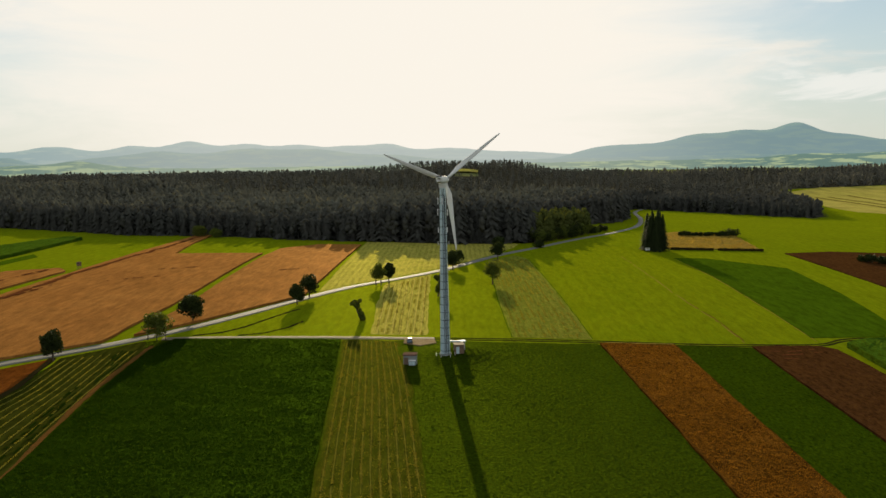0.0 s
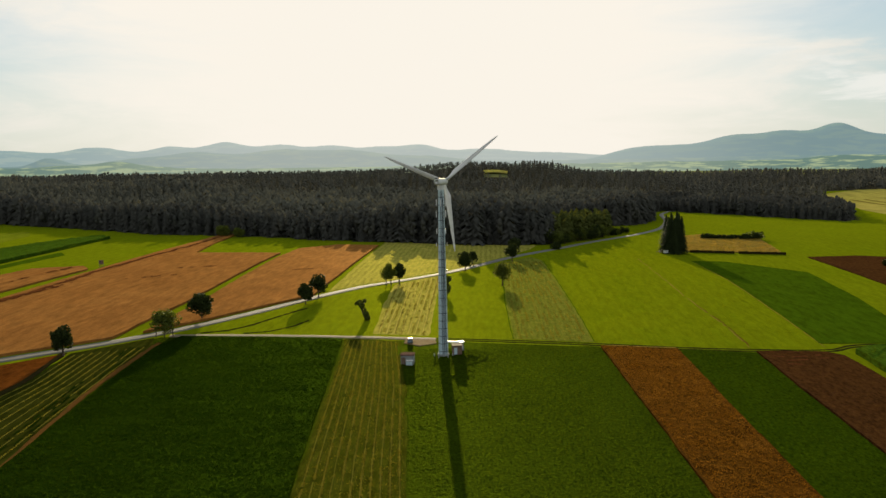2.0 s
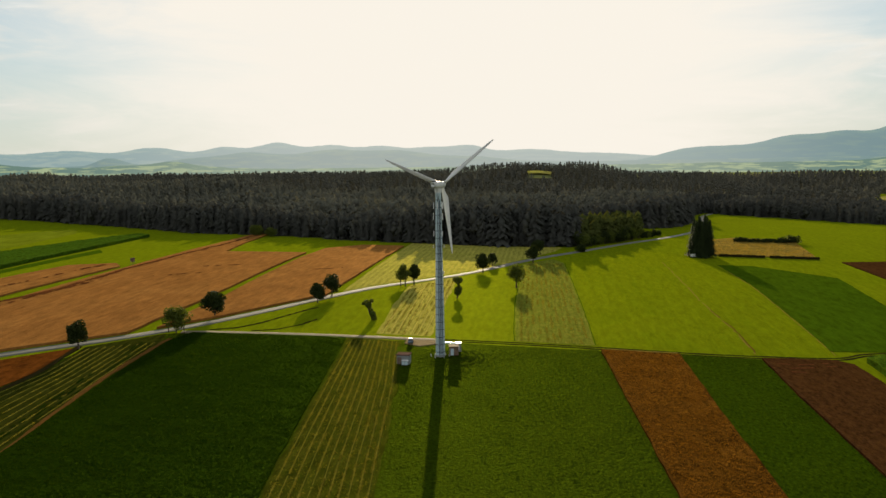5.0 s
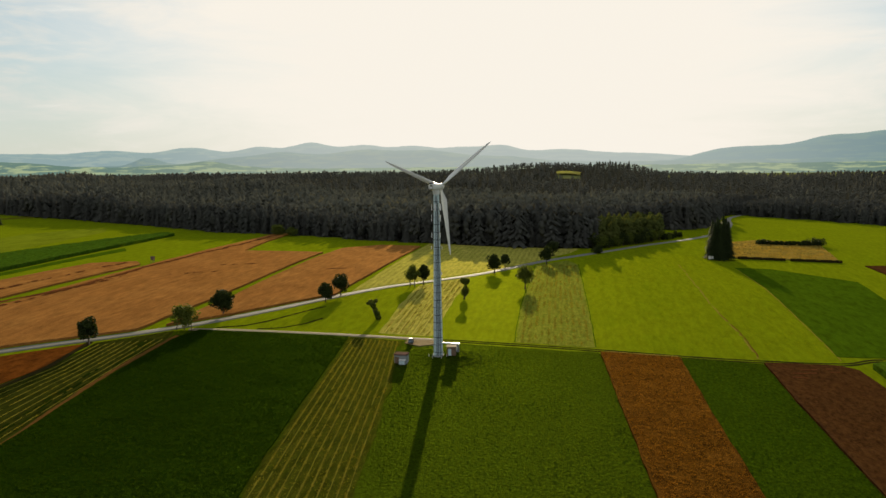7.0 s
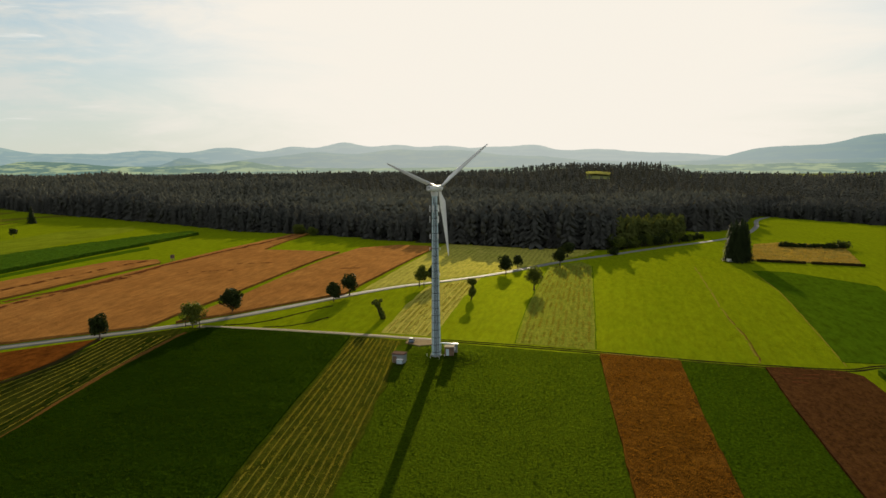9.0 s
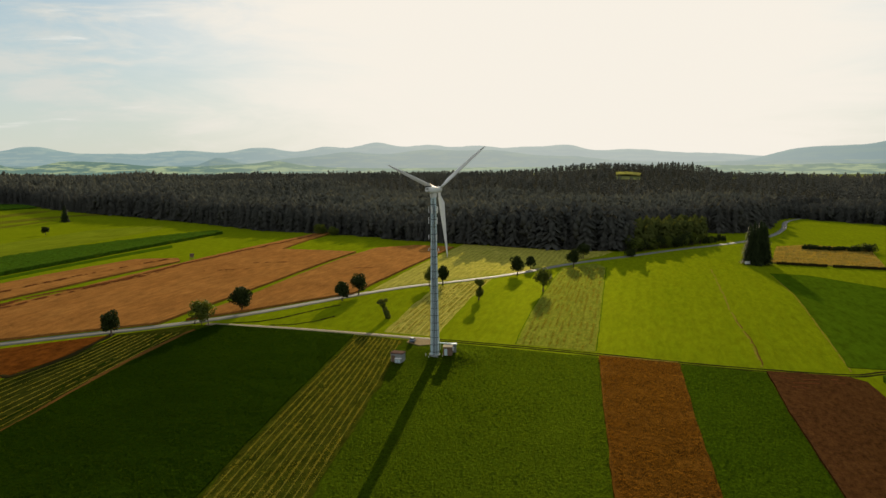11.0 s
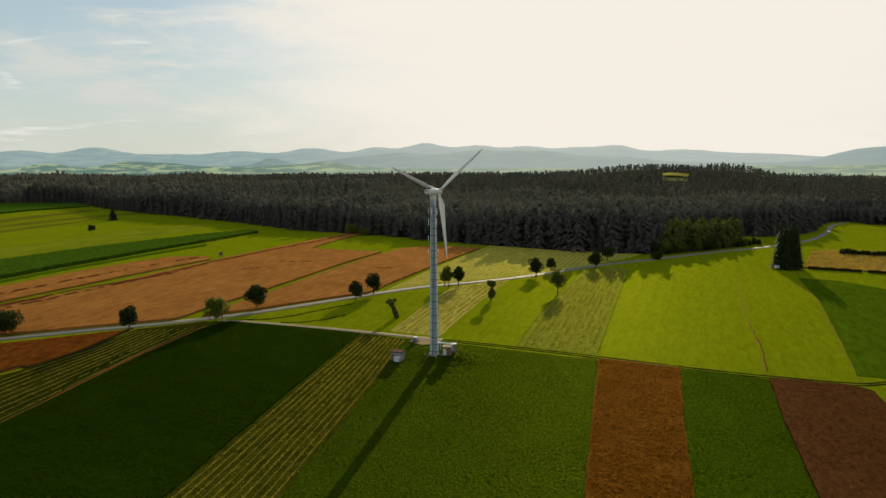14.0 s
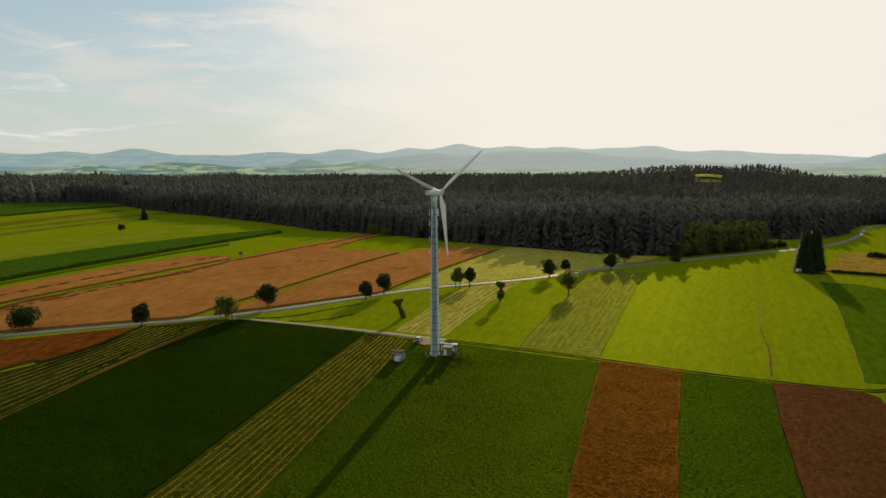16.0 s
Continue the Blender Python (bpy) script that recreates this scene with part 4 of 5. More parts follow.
# ---------------------------------------------------------------- distant hills
def hill(name, radius, base, bumps, rough, mat, label, seed):
    verts, faces = [], []
    az = np.arange(-75, 62, 0.25)
    for i, a in enumerate(az):
        el = base + sum(h * math.exp(-((a - c) / w) ** 2) for c, w, h in bumps)
        el += rough * (noise.noise((a * 0.35, seed, 0)) + 0.7 * noise.noise((a * 1.1, seed, 4)) + 0.45 * noise.noise((a * 3.0, seed, 8)) + 0.25 * noise.noise((a * 7.0, seed, 12)))
        for f, rr in ((0.0, 0.86), (0.45, 0.92), (0.8, 0.97), (1.0, 1.0), (0.8, 1.02)):
            r = radius * rr
            top = 58 + radius * math.tan(radians(el))
            verts.append((40 + r * math.sin(radians(a)), r * math.cos(radians(a)), 20 + (top - 20) * f))
    k = 5
    for i in range(len(az) - 1):
        for j in range(k - 1):
            faces.append((i * k + j, (i + 1) * k + j, (i + 1) * k + j + 1, i * k + j + 1))
    ob = mesh_object(name, verts, faces, mat, smooth=True)
    return tagged(ob, label, "hills", kind="structure")


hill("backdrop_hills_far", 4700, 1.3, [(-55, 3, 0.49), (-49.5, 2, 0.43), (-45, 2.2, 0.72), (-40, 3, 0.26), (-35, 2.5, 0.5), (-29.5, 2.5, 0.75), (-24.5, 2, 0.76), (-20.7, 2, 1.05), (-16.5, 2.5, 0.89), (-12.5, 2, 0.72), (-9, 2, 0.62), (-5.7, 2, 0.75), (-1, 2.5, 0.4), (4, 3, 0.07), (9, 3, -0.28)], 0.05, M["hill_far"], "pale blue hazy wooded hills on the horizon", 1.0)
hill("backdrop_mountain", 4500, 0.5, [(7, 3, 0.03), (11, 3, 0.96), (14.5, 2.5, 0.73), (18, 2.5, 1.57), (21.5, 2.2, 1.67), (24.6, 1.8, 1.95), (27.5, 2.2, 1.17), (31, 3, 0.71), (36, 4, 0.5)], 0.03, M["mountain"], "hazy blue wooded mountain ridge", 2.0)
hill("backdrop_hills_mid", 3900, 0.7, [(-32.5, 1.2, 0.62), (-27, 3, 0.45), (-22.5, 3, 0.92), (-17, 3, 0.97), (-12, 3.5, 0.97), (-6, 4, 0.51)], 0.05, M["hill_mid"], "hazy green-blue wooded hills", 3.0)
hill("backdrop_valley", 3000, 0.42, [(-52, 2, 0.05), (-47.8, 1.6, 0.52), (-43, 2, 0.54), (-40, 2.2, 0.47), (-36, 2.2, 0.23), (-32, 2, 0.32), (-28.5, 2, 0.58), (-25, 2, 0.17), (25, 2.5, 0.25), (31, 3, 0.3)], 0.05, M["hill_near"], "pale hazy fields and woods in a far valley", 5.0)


# ---------------------------------------------------------------- wind turbine
TX, TY, HUB = -0.4, 204.2, 51.6
turbine = thing("wind_turbine", (TX, TY, 4.0), "white three-bladed wind turbine on a pale grey panelled tower", "wind turbine")


def tower_r(z):
    return 1.45 - 0.62 * z / 49.5


SIDES = 12
levels = list(np.arange(0, 49.5, 2.25)) + [49.5]
for z0, z1 in zip(levels, levels[1:]):
    bm = bmesh.new()
    tube(bm, (0, 0, z0 + 0.02), (0, 0, z1 - 0.02), tower_r(z0), tower_r(z1), SIDES)
    part("tower_section", bm, M["steel"], turbine)
    bm = bmesh.new()
    tube(bm, (0, 0, z1 - 0.07), (0, 0, z1 + 0.07), tower_r(z1) + 0.04, tower_r(z1) + 0.04, SIDES)
    part("flange_ring", bm, M["dark"], turbine)
bm = bmesh.new()
tube(bm, (0, 0, -0.6), (0, 0, gz(TX, TY) - 4.0 + 0.15), 1.9, 1.75, 20)
part("foundation", bm, M["plaster"], turbine)
# ladder on the side towards the field
bm = bmesh.new()
la = radians(-84)
for s in (-0.24, 0.24):
    o = Vector((-math.sin(la), math.cos(la), 0)) * s
    d = Vector((math.cos(la), math.sin(la), 0))
    tube(bm, d * (tower_r(0) + 0.22) + o + Vector((0, 0, 0.3)), d * (tower_r(49) + 0.22) + o + Vector((0, 0, 49)), 0.08, 0.07, 6)
for i in range(120):
    z = 0.6 + i * 0.4
    d = Vector((math.cos(la), math.sin(la), 0)) * (tower_r(z) + 0.22)
    o = Vector((-math.sin(la), math.cos(la), 0)) * 0.24
    tube(bm, d - o + Vector((0, 0, z)), d + o + Vector((0, 0, z)), 0.025, 0.025, 5)
part("ladder", bm, M["dark"], turbine, "dark steel ladder")
bm = bmesh.new()
for s in (-0.09, 0.09):
    a2 = la + 0.55 + s
    d = Vector((math.cos(a2), math.sin(a2), 0))
    tube(bm, d * (tower_r(0) + 0.06) + Vector((0, 0, 0.3)), d * (tower_r(47) + 0.06) + Vector((0, 0, 47)), 0.05, 0.05, 6)
part("cable_run", bm, M["dark"], turbine)
# antenna panels on brackets
for z, hh, angs in ((45.6, 2.0, (-160, -95, -20, 60)), (42.4, 2.0, (-170, -30, 100)), (37.4, 1.5, (-150, -40)), (33.6, 0.9, (-165, -10)), (26.0, 0.8, (-30,))):
    for deg in angs:
        a2 = radians(deg)
        d = Vector((math.cos(a2), math.sin(a2), 0))
        r = tower_r(z)
        pnl = d * (r + 0.55)
        bm = bmesh.new()
        box(bm, (0.16, 0.32, hh), (pnl.x, pnl.y, z), a2, 0.04)
        ant = part("antenna_panel", bm, M["white"], turbine)
        for q in (-0.35, 0.35):
            bm = bmesh.new()
            tube(bm, d * (r - 0.05) + Vector((0, 0, z + q * hh)), pnl + Vector((0, 0, z + q * hh)), 0.04, 0.04, 6)
            part("bracket", bm, M["dark"], ant)
# nacelle along the rotor axis
AX = radians(17.0)
axis_dir = Vector((math.sin(AX), math.cos(AX), 0.0))
cross_dir = Vector((math.cos(AX), -math.sin(AX), 0.0))
bm = bmesh.new()
ring_prev = None
for s, w, h, dz in ((-3.4, 0.6, 0.6, 0.05), (-3.2, 0.85, 0.82, 0.0), (-2.0, 0.98, 0.95, 0.0), (0.0, 1.0, 1.0, 0.0), (1.4, 0.9, 0.9, 0.0), (2.2, 0.75, 0.75, 0.0)):
    ring = []
    for k in range(16):
        a = k * math.pi / 8
        ca, sa = math.cos(a), math.sin(a)
        p = axis_dir * s + cross_dir * (w * math.copysign(abs(ca) ** 0.6, ca)) + Vector((0, 0, HUB + dz + h * math.copysign(abs(sa) ** 0.6, sa)))
        ring.append(bm.verts.new(p))
    if ring_prev:
        for k in range(16):
            bm.faces.new((ring_prev[k], ring[k], ring[(k + 1) % 16], ring_prev[(k + 1) % 16]))
    else:
        bm.faces.new(ring[::-1])
    ring_prev = ring
bm.faces.new(ring_prev)
nac = part("nacelle", bm, M["white"], turbine, "rounded white nacelle", smooth=True)
bm = bmesh.new()
box(bm, (1.3, 0.9, 0.35), axis_dir * -2.6 + Vector((0, 0, HUB + 1.05)), -AX, 0.06)
part("hatch", bm, M["dark"], nac, "dark open hatch on the nacelle roof")
bm = bmesh.new()
tube(bm, axis_dir * -2.9 + Vector((0, 0, HUB + 1.1)), axis_dir * -2.9 + Vector((0, 0, HUB + 2.5)), 0.04, 0.03, 6)
tube(bm, axis_dir * -2.9 + cross_dir * -0.4 + Vector((0, 0, HUB + 2.1)), axis_dir * -2.9 + cross_dir * 0.4 + Vector((0, 0, HUB + 2.1)), 0.03, 0.03, 6)
part("wind_vane", bm, M["dark"], nac)
bm = bmesh.new()
tube(bm, (0, 0, 49.3), (0, 0, HUB - 1.0), 1.0, 1.1, 20)
part("yaw_ring", bm, M["white"], turbine)
HUB_S = 3.0
hub_at = axis_dir * HUB_S + Vector((0, 0, HUB))
bm = bmesh.new()
m = Matrix.Translation(hub_at) @ axis_dir.to_track_quat("Z", "Y").to_matrix().to_4x4()
bmesh.ops.create_uvsphere(bm, u_segments=20, v_segments=12, radius=1.0, matrix=m @ Matrix.Diagonal((1.0, 1.0, 1.25, 1)))
hub = part("hub", bm, M["white"], turbine, "rounded white rotor hub", smooth=True)


def blade(angle):
    """A tapered, twisted blade with a round root."""
    along = cross_dir * math.cos(angle) + Vector((0, 0, math.sin(angle)))
    chord_dir = along.cross(axis_dir)
    bm = bmesh.new()
    prev = None
    for f, chord, thick, twist in ((0.03, 0.8, 0.8, 60), (0.09, 0.9, 0.75, 50), (0.2, 1.75, 0.42, 32), (0.35, 1.5, 0.3, 22), (0.55, 1.15, 0.2, 14), (0.75, 0.85, 0.13, 9), (0.92, 0.55, 0.08, 6), (0.985, 0.28, 0.05, 5), (1.0, 0.06, 0.02, 5)):
        c, s = math.cos(radians(twist)), math.sin(radians(twist))
        cd, td = chord_dir * c + axis_dir * s, axis_dir * c - chord_dir * s
        ring = []
        for k in range(12):
            a = k * math.pi / 6
            u = math.cos(a) * 0.5 + (0.2 if f > 0.15 else 0)
            w = math.sin(a) * 0.5 * (1 - 0.5 * (math.cos(a) * 0.5 + 0.5) * (0 if f < 0.15 else 1))
            ring.append(bm.verts.new(hub_at + along * (20.6 * f) + cd * (u * chord) + td * (w * thick)))
        if prev:
            for k in range(12):
                bm.faces.new((prev[k], prev[(k + 1) % 12], ring[(k + 1) % 12], ring[k]))
        else:
            bm.faces.new(ring)
        prev = ring
    bm.faces.new(prev[::-1])
    bmesh.ops.recalc_face_normals(bm, faces=bm.faces[:])
    part("blade", bm, M["white"], turbine, smooth=True)


for k in range(3):
    blade(radians(38 + 120 * k))
# white marker posts round the foot
for k, deg in enumerate((-150, -115, -60, -20, 30, 200)):
    a = radians(deg)
    x, y = TX + 2.9 * math.cos(a), TY + 2.9 * math.sin(a)
    post = thing("marker_post", (x, y, gz(x, y) - 0.1), "short white marker post at the turbine foot", "post", "marker posts")
    bm = bmesh.new()
    tube(bm, (0, 0, 0), (0, 0, 0.8), 0.06, 0.06, 8)
    part("shaft", bm, M["white"], post)
    bm = bmesh.new()
    tube(bm, (0, 0, 0.8), (0, 0, 0.9), 0.08, 0.04, 8)
    part("cap", bm, M["white"], post)

# ---------------------------------------------------------------- huts, car and stand by the turbine
hx, hy = -10.3, 198.3
hut = thing("transformer_hut", (hx, hy, gz(hx, hy) - 0.05), "small pale grey transformer hut with a brown roof", "hut", turn=radians(-3))
bm = bmesh.new()
box(bm, (3.7, 2.5, 2.5), (0, 0, 1.25), 0, 0.04)
part("wall", bm, M["plaster"], hut)
bm = bmesh.new()
box(bm, (4.0, 2.9, 0.4), (0, 0, 2.7), 0, 0.05)
part("roof", bm, M["roof"], hut, "flat brown roof")
bm = bmesh.new()
box(bm, (1.9, 1.1, 1.25), (0.75, -1.84, 0.62), 0, 0.04)
annex = part("annex", bm, M["plaster"], hut, "low pale grey switch cabinet")
bm = bmesh.new()
box(bm, (2.0, 1.25, 0.1), (0.75, -1.86, 1.3), 0, 0.02)
part("lid", bm, M["white"], annex)
for x in (-0.45, 0.45):
    bm = bmesh.new()
    box(bm, (0.8, 0.05, 1.0), (0.75 + x, -2.415, 0.62), 0, 0.01)
    part("door", bm, M["steel"], annex)
for x in (-1.35, -0.75):
    bm = bmesh.new()
    box(bm, (0.55, 0.06, 1.9), (x, -1.325, 1.05), 0, 0.01)
    part("door", bm, M["wood"], hut)

bx, by = 3.5, 205.2
cabin = thing("control_cabin", (bx, by, gz(bx, by) - 0.05), "small dark-sided control cabin with a pale flat roof", "hut", turn=radians(8))
bm = bmesh.new()
box(bm, (2.7, 3.2, 2.5), (0, 0, 1.25), 0, 0.04)
part("wall", bm, M["wood"], cabin)
bm = bmesh.new()
box(bm, (3.0, 3.5, 0.2), (0, 0, 2.6), 0, 0.04)
part("roof", bm, M["gravel"], cabin, "pale gravelled flat roof")
bm = bmesh.new()
box(bm, (0.9, 0.06, 2.0), (-0.5, -1.63, 1.05), 0, 0.01)
part("door", bm, M["steel"], cabin)
bm = bmesh.new()
box(bm, (0.4, 0.8, 0.9), (1.55, 0.3, 1.7), 0, 0.05)
part("fan_box", bm, M["white"], cabin)
tx2, ty2 = 4.6, 208.2
trailer = thing("container", (tx2, ty2, gz(tx2, ty2) - 0.05), "pale grey flat-topped box container beside the cabin", "container", turn=radians(20))
bm = bmesh.new()
box(bm, (1.3, 1.3, 2.6), (0, 0, 1.3), 0, 0.06)
part("body", bm, M["plaster"], trailer)
bm = bmesh.new()
box(bm, (1.7, 1.8, 0.14), (0, 0, 2.67), 0, 0.03)
part("lid", bm, M["steel"], trailer)
plank = thing("duct", (2.0, 207.6, gz(2.0, 207.6) - 0.05), "pale steel cable bridge between tower and cabin", "duct", turn=radians(-8))
bm = bmesh.new()
box(bm, (4.2, 0.45, 0.35), (0, 0, 2.5), 0, 0.04)
part("channel", bm, M["steel"], plank)
for x in (-1.7, 1.7):
    bm = bmesh.new()
    tube(bm, (x, 0, 0), (x, 0, 2.35), 0.07, 0.07, 8)
    part("leg", bm, M["steel"], plank)

cx, cy = -11.6, 216.6
car = thing("car", (cx, cy, gz(cx, cy) + 0.3), "small blue-grey car with a white roof parked on gravel", "car", turn=radians(97))
bm = bmesh.new()
prev = None
for x, w, z0, z1 in ((-1.85, 0.62, 0.35, 0.75), (-1.75, 0.78, 0.28, 0.95), (-0.9, 0.82, 0.25, 1.0), (0.7, 0.82, 0.25, 0.98), (1.5, 0.76, 0.28, 0.85), (1.8, 0.6, 0.35, 0.65)):
    ring = [bm.verts.new(p) for p in ((x, -w, z0), (x, -w, z1 - 0.1), (x, -w + 0.1, z1), (x, w - 0.1, z1), (x, w, z1 - 0.1), (x, w, z0))]
    if prev:
        for k in range(6):
            bm.faces.new((prev[k], ring[k], ring[(k + 1) % 6], prev[(k + 1) % 6]))
    else:
        bm.faces.new(ring[::-1])
    prev = ring
bm.faces.new(prev)
bmesh.ops.recalc_face_normals(bm, faces=bm.faces[:])
part("body", bm, M["carpaint"], car)
bm = bmesh.new()
low = [bm.verts.new(p) for p in ((-1.6, -0.74, 0.97), (0.85, -0.74, 0.95), (0.85, 0.74, 0.95), (-1.6, 0.74, 0.97))]
top = [bm.verts.new(p) for p in ((-1.35, -0.6, 1.47), (0.1, -0.6, 1.47), (0.1, 0.6, 1.47), (-1.35, 0.6, 1.47))]
for k in range(4):
    bm.faces.new((low[k], low[(k + 1) % 4], top[(k + 1) % 4], top[k]))
bm.faces.new(top)
part("window_band", bm, M["glass"], car, "dark car windows")
bm = bmesh.new()
box(bm, (1.3, 1.12, 0.06), (-0.62, 0, 1.5), 0, 0.025)
part("roof", bm, M["white"], car, "white car roof")
for x in (-1.15, 1.15):
    for y in (-0.75, 0.75):
        bm = bmesh.new()
        tube(bm, (x, y - 0.1, 0.3), (x, y + 0.1, 0.3), 0.31, 0.31, 16)
        wheel = part("wheel", bm, M["rubber"], car)
        bm = bmesh.new()
        tube(bm, (x, y - 0.11, 0.3), (x, y + 0.11, 0.3), 0.17, 0.17, 12)
        part("rim", bm, M["steel"], wheel)

sx, sy = -174.0, 331.5
stand = thing("hunting_stand", (sx, sy, gz(sx, sy) - 0.05), "dark wooden hunting stand on four legs", "hunting stand")
for x in (-0.6, 0.6):
    for y in (-0.6, 0.6):
        bm = bmesh.new()
        tube(bm, (x * 1.3, y * 1.3, 0), (x, y, 2.4), 0.09, 0.08, 6)
        part("leg", bm, M["wood"], stand)
bm = bmesh.new()
box(bm, (1.5, 1.5, 1.7), (0, 0, 3.2), 0, 0.03)
cab = part("cabin", bm, M["wood"], stand)
bm = bmesh.new()
box(bm, (1.0, 0.06, 0.4), (0, -0.755, 3.5), 0, 0)
part("window", bm, M["dark"], cab)
bm = bmesh.new()
box(bm, (1.8, 1.8, 0.12), (0, 0, 4.1), 0, 0.03)
part("roof", bm, M["roof"], stand)

# dark bank of stacked logs in front of the fallow plot
for a, b in (((133, 433.5), (159, 434.5)), ((162, 434.8), (190, 437))):
    n = 10
    pile = thing("log_bank", (a[0], a[1], gz(*a)), "low dark bank along the edge of the fallow plot", "bank", "banks")
    for i in range(n):
        f = (i + 0.5) / n
        x, y = a[0] + (b[0] - a[0]) * f, a[1] + (b[1] - a[1]) * f
        bm = bmesh.new()
        box(bm, ((b[0] - a[0]) / n * 1.02, 1.6, 1.5 + 0.25 * math.sin(i * 2.1)), (x - a[0], y - a[1], gz(x, y) - gz(*a) + 0.7), 0.03 * math.sin(i), 0.25)
        part("log_stack", bm, M["furrow"], pile)


wx, wy = 116.5, 424.0
box_trailer = thing("trailer", (wx, wy, gz(wx, wy)), "small white box trailer parked under tall spruces", "trailer", turn=radians(12))
bm = bmesh.new()
box(bm, (2.4, 1.7, 1.6), (0, 0, 1.35), 0, 0.12)
part("body", bm, M["white"], box_trailer)
for y in (-0.88, 0.88):
    bm = bmesh.new()
    tube(bm, (0, y - 0.09, 0.32), (0, y + 0.09, 0.32), 0.32, 0.32, 14)
    part("wheel", bm, M["rubber"], box_trailer)
bm = bmesh.new()
box(bm, (1.3, 0.1, 0.1), (1.8, 0, 0.55), 0, 0.02)
part("drawbar", bm, M["dark"], box_trailer)


# ---------------------------------------------------------------- standing grass
def grass(name, polys, avoid, count, size, mat, label, seed, lift=0.0):
    rng = np.random.default_rng(seed)
    out_x, out_y = [], []
    areas = []
    for p in polys:
        q = np.array(p)
        areas.append(0.5 * abs(np.dot(q[:, 0], np.roll(q[:, 1], 1)) - np.dot(q[:, 1], np.roll(q[:, 0], 1))))
    for p, a in zip(polys, areas):
        q = np.array(p)
        want = int(count * a / sum(areas))
        x = rng.uniform(q[:, 0].min(), q[:, 0].max(), want * 4)
        y = rng.uniform(q[:, 1].min(), q[:, 1].max(), want * 4)
        m = inside(p, x, y)
        for s in avoid:
            m &= ~inside(s, x, y)
        out_x.append(x[m][:want])
        out_y.append(y[m][:want])
    x, y = np.concatenate(out_x), np.concatenate(out_y)
    n = len(x)
    a = rng.uniform(0, math.pi, n)
    clump = np.array([noise.noise((px * 0.8, py * 0.8, 2.0)) for px, py in zip(x, y)])
    s = size * (0.75 + 0.5 * rng.random(n) + 0.6 * clump)
    w = s * rng.uniform(0.7, 1.3, n)
    z = ground(x, y) + lift
    dx, dy = np.cos(a) * w, np.sin(a) * w
    lx, ly = rng.normal(0, 0.35, n) * s, rng.normal(0, 0.35, n) * s
    v = np.stack([np.stack([x - dx, y - dy, z - 0.05], 1), np.stack([x + dx, y + dy, z - 0.05], 1), np.stack([x + lx, y + ly, z + s], 1)], 1).reshape(-1, 3)
    ob = big_mesh(name, v, np.arange(n * 3).reshape(-1, 3), mat)
    return tagged(ob, label, "grass", kind="stuff")


NEAR = [[(-15, 219), (48, 221), (51, 181), (55.5, 139), (60, 95), (2, 95), (-4, 138), (-9, 181)], [(72.5, 223), (96.5, 225), (98, 192), (101, 158), (106, 100), (81, 100), (77, 146), (74.3, 184)]]
NORTH = [[(-6, 226.5), (20, 227), (19, 277), (20, 372), (-5, 334)], [(47, 227), (121, 234), (124, 285), (127, 400), (84, 470), (45, 400)], [(-80, 219.5), (-25, 224), (-28, 300), (-40, 291), (-60, 259), (-82, 226)]]
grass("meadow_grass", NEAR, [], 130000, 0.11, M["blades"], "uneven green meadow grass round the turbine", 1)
grass("meadow_grass", NORTH, [], 60000, 0.1, M["blades_backlit"], "short bright green meadow grass lit from behind", 2)
grass("fallow_grass", [[(131, 437), (158, 439), (190, 442), (204, 528), (165, 531), (146, 514)]], [], 9000, 0.75, M["drygrass"], "rough dry grass and weeds on a fallow plot", 3)
grass("clover_leaves", [[(-84, 214), (-58, 216), (-33, 217.5), (-29, 174), (-26, 138), (-20, 90), (-81, 90), (-84, 130), (-86, 160), (-87, 203)]], [], 110000, 0.18, M["clover_leaf"], "dense leafy green clover", 4, lift=0.3)
grass("hay_litter", [[(-32, 217.5), (-15.5, 218), (-9.5, 181), (-4.5, 138), (2, 90), (-20, 90), (-25, 138), (-28, 174)]], [], 7000, 0.12, M["row"], "loose dried hay lying on cut stubble", 5, lift=0.06)
grass("hay_litter", [[(-24, 226), (-7, 226.5), (-8, 270), (-9, 327), (-27, 302), (-26.5, 270)], [(21.5, 227), (46, 227.5), (44.5, 279), (41, 382), (21, 372), (20, 277)]], [], 14000, 0.12, M["row_dim"], "loose dried grass lying on mown strips", 6, lift=0.05)
grass("grain_ears", [[(48.5, 221), (71.5, 222), (73.5, 184), (76.5, 146), (80, 100), (60, 100), (56.5, 139), (52, 181)]], [], 36000, 0.2, M["ear"], "uneven ripe ears of grain", 7, lift=0.5)


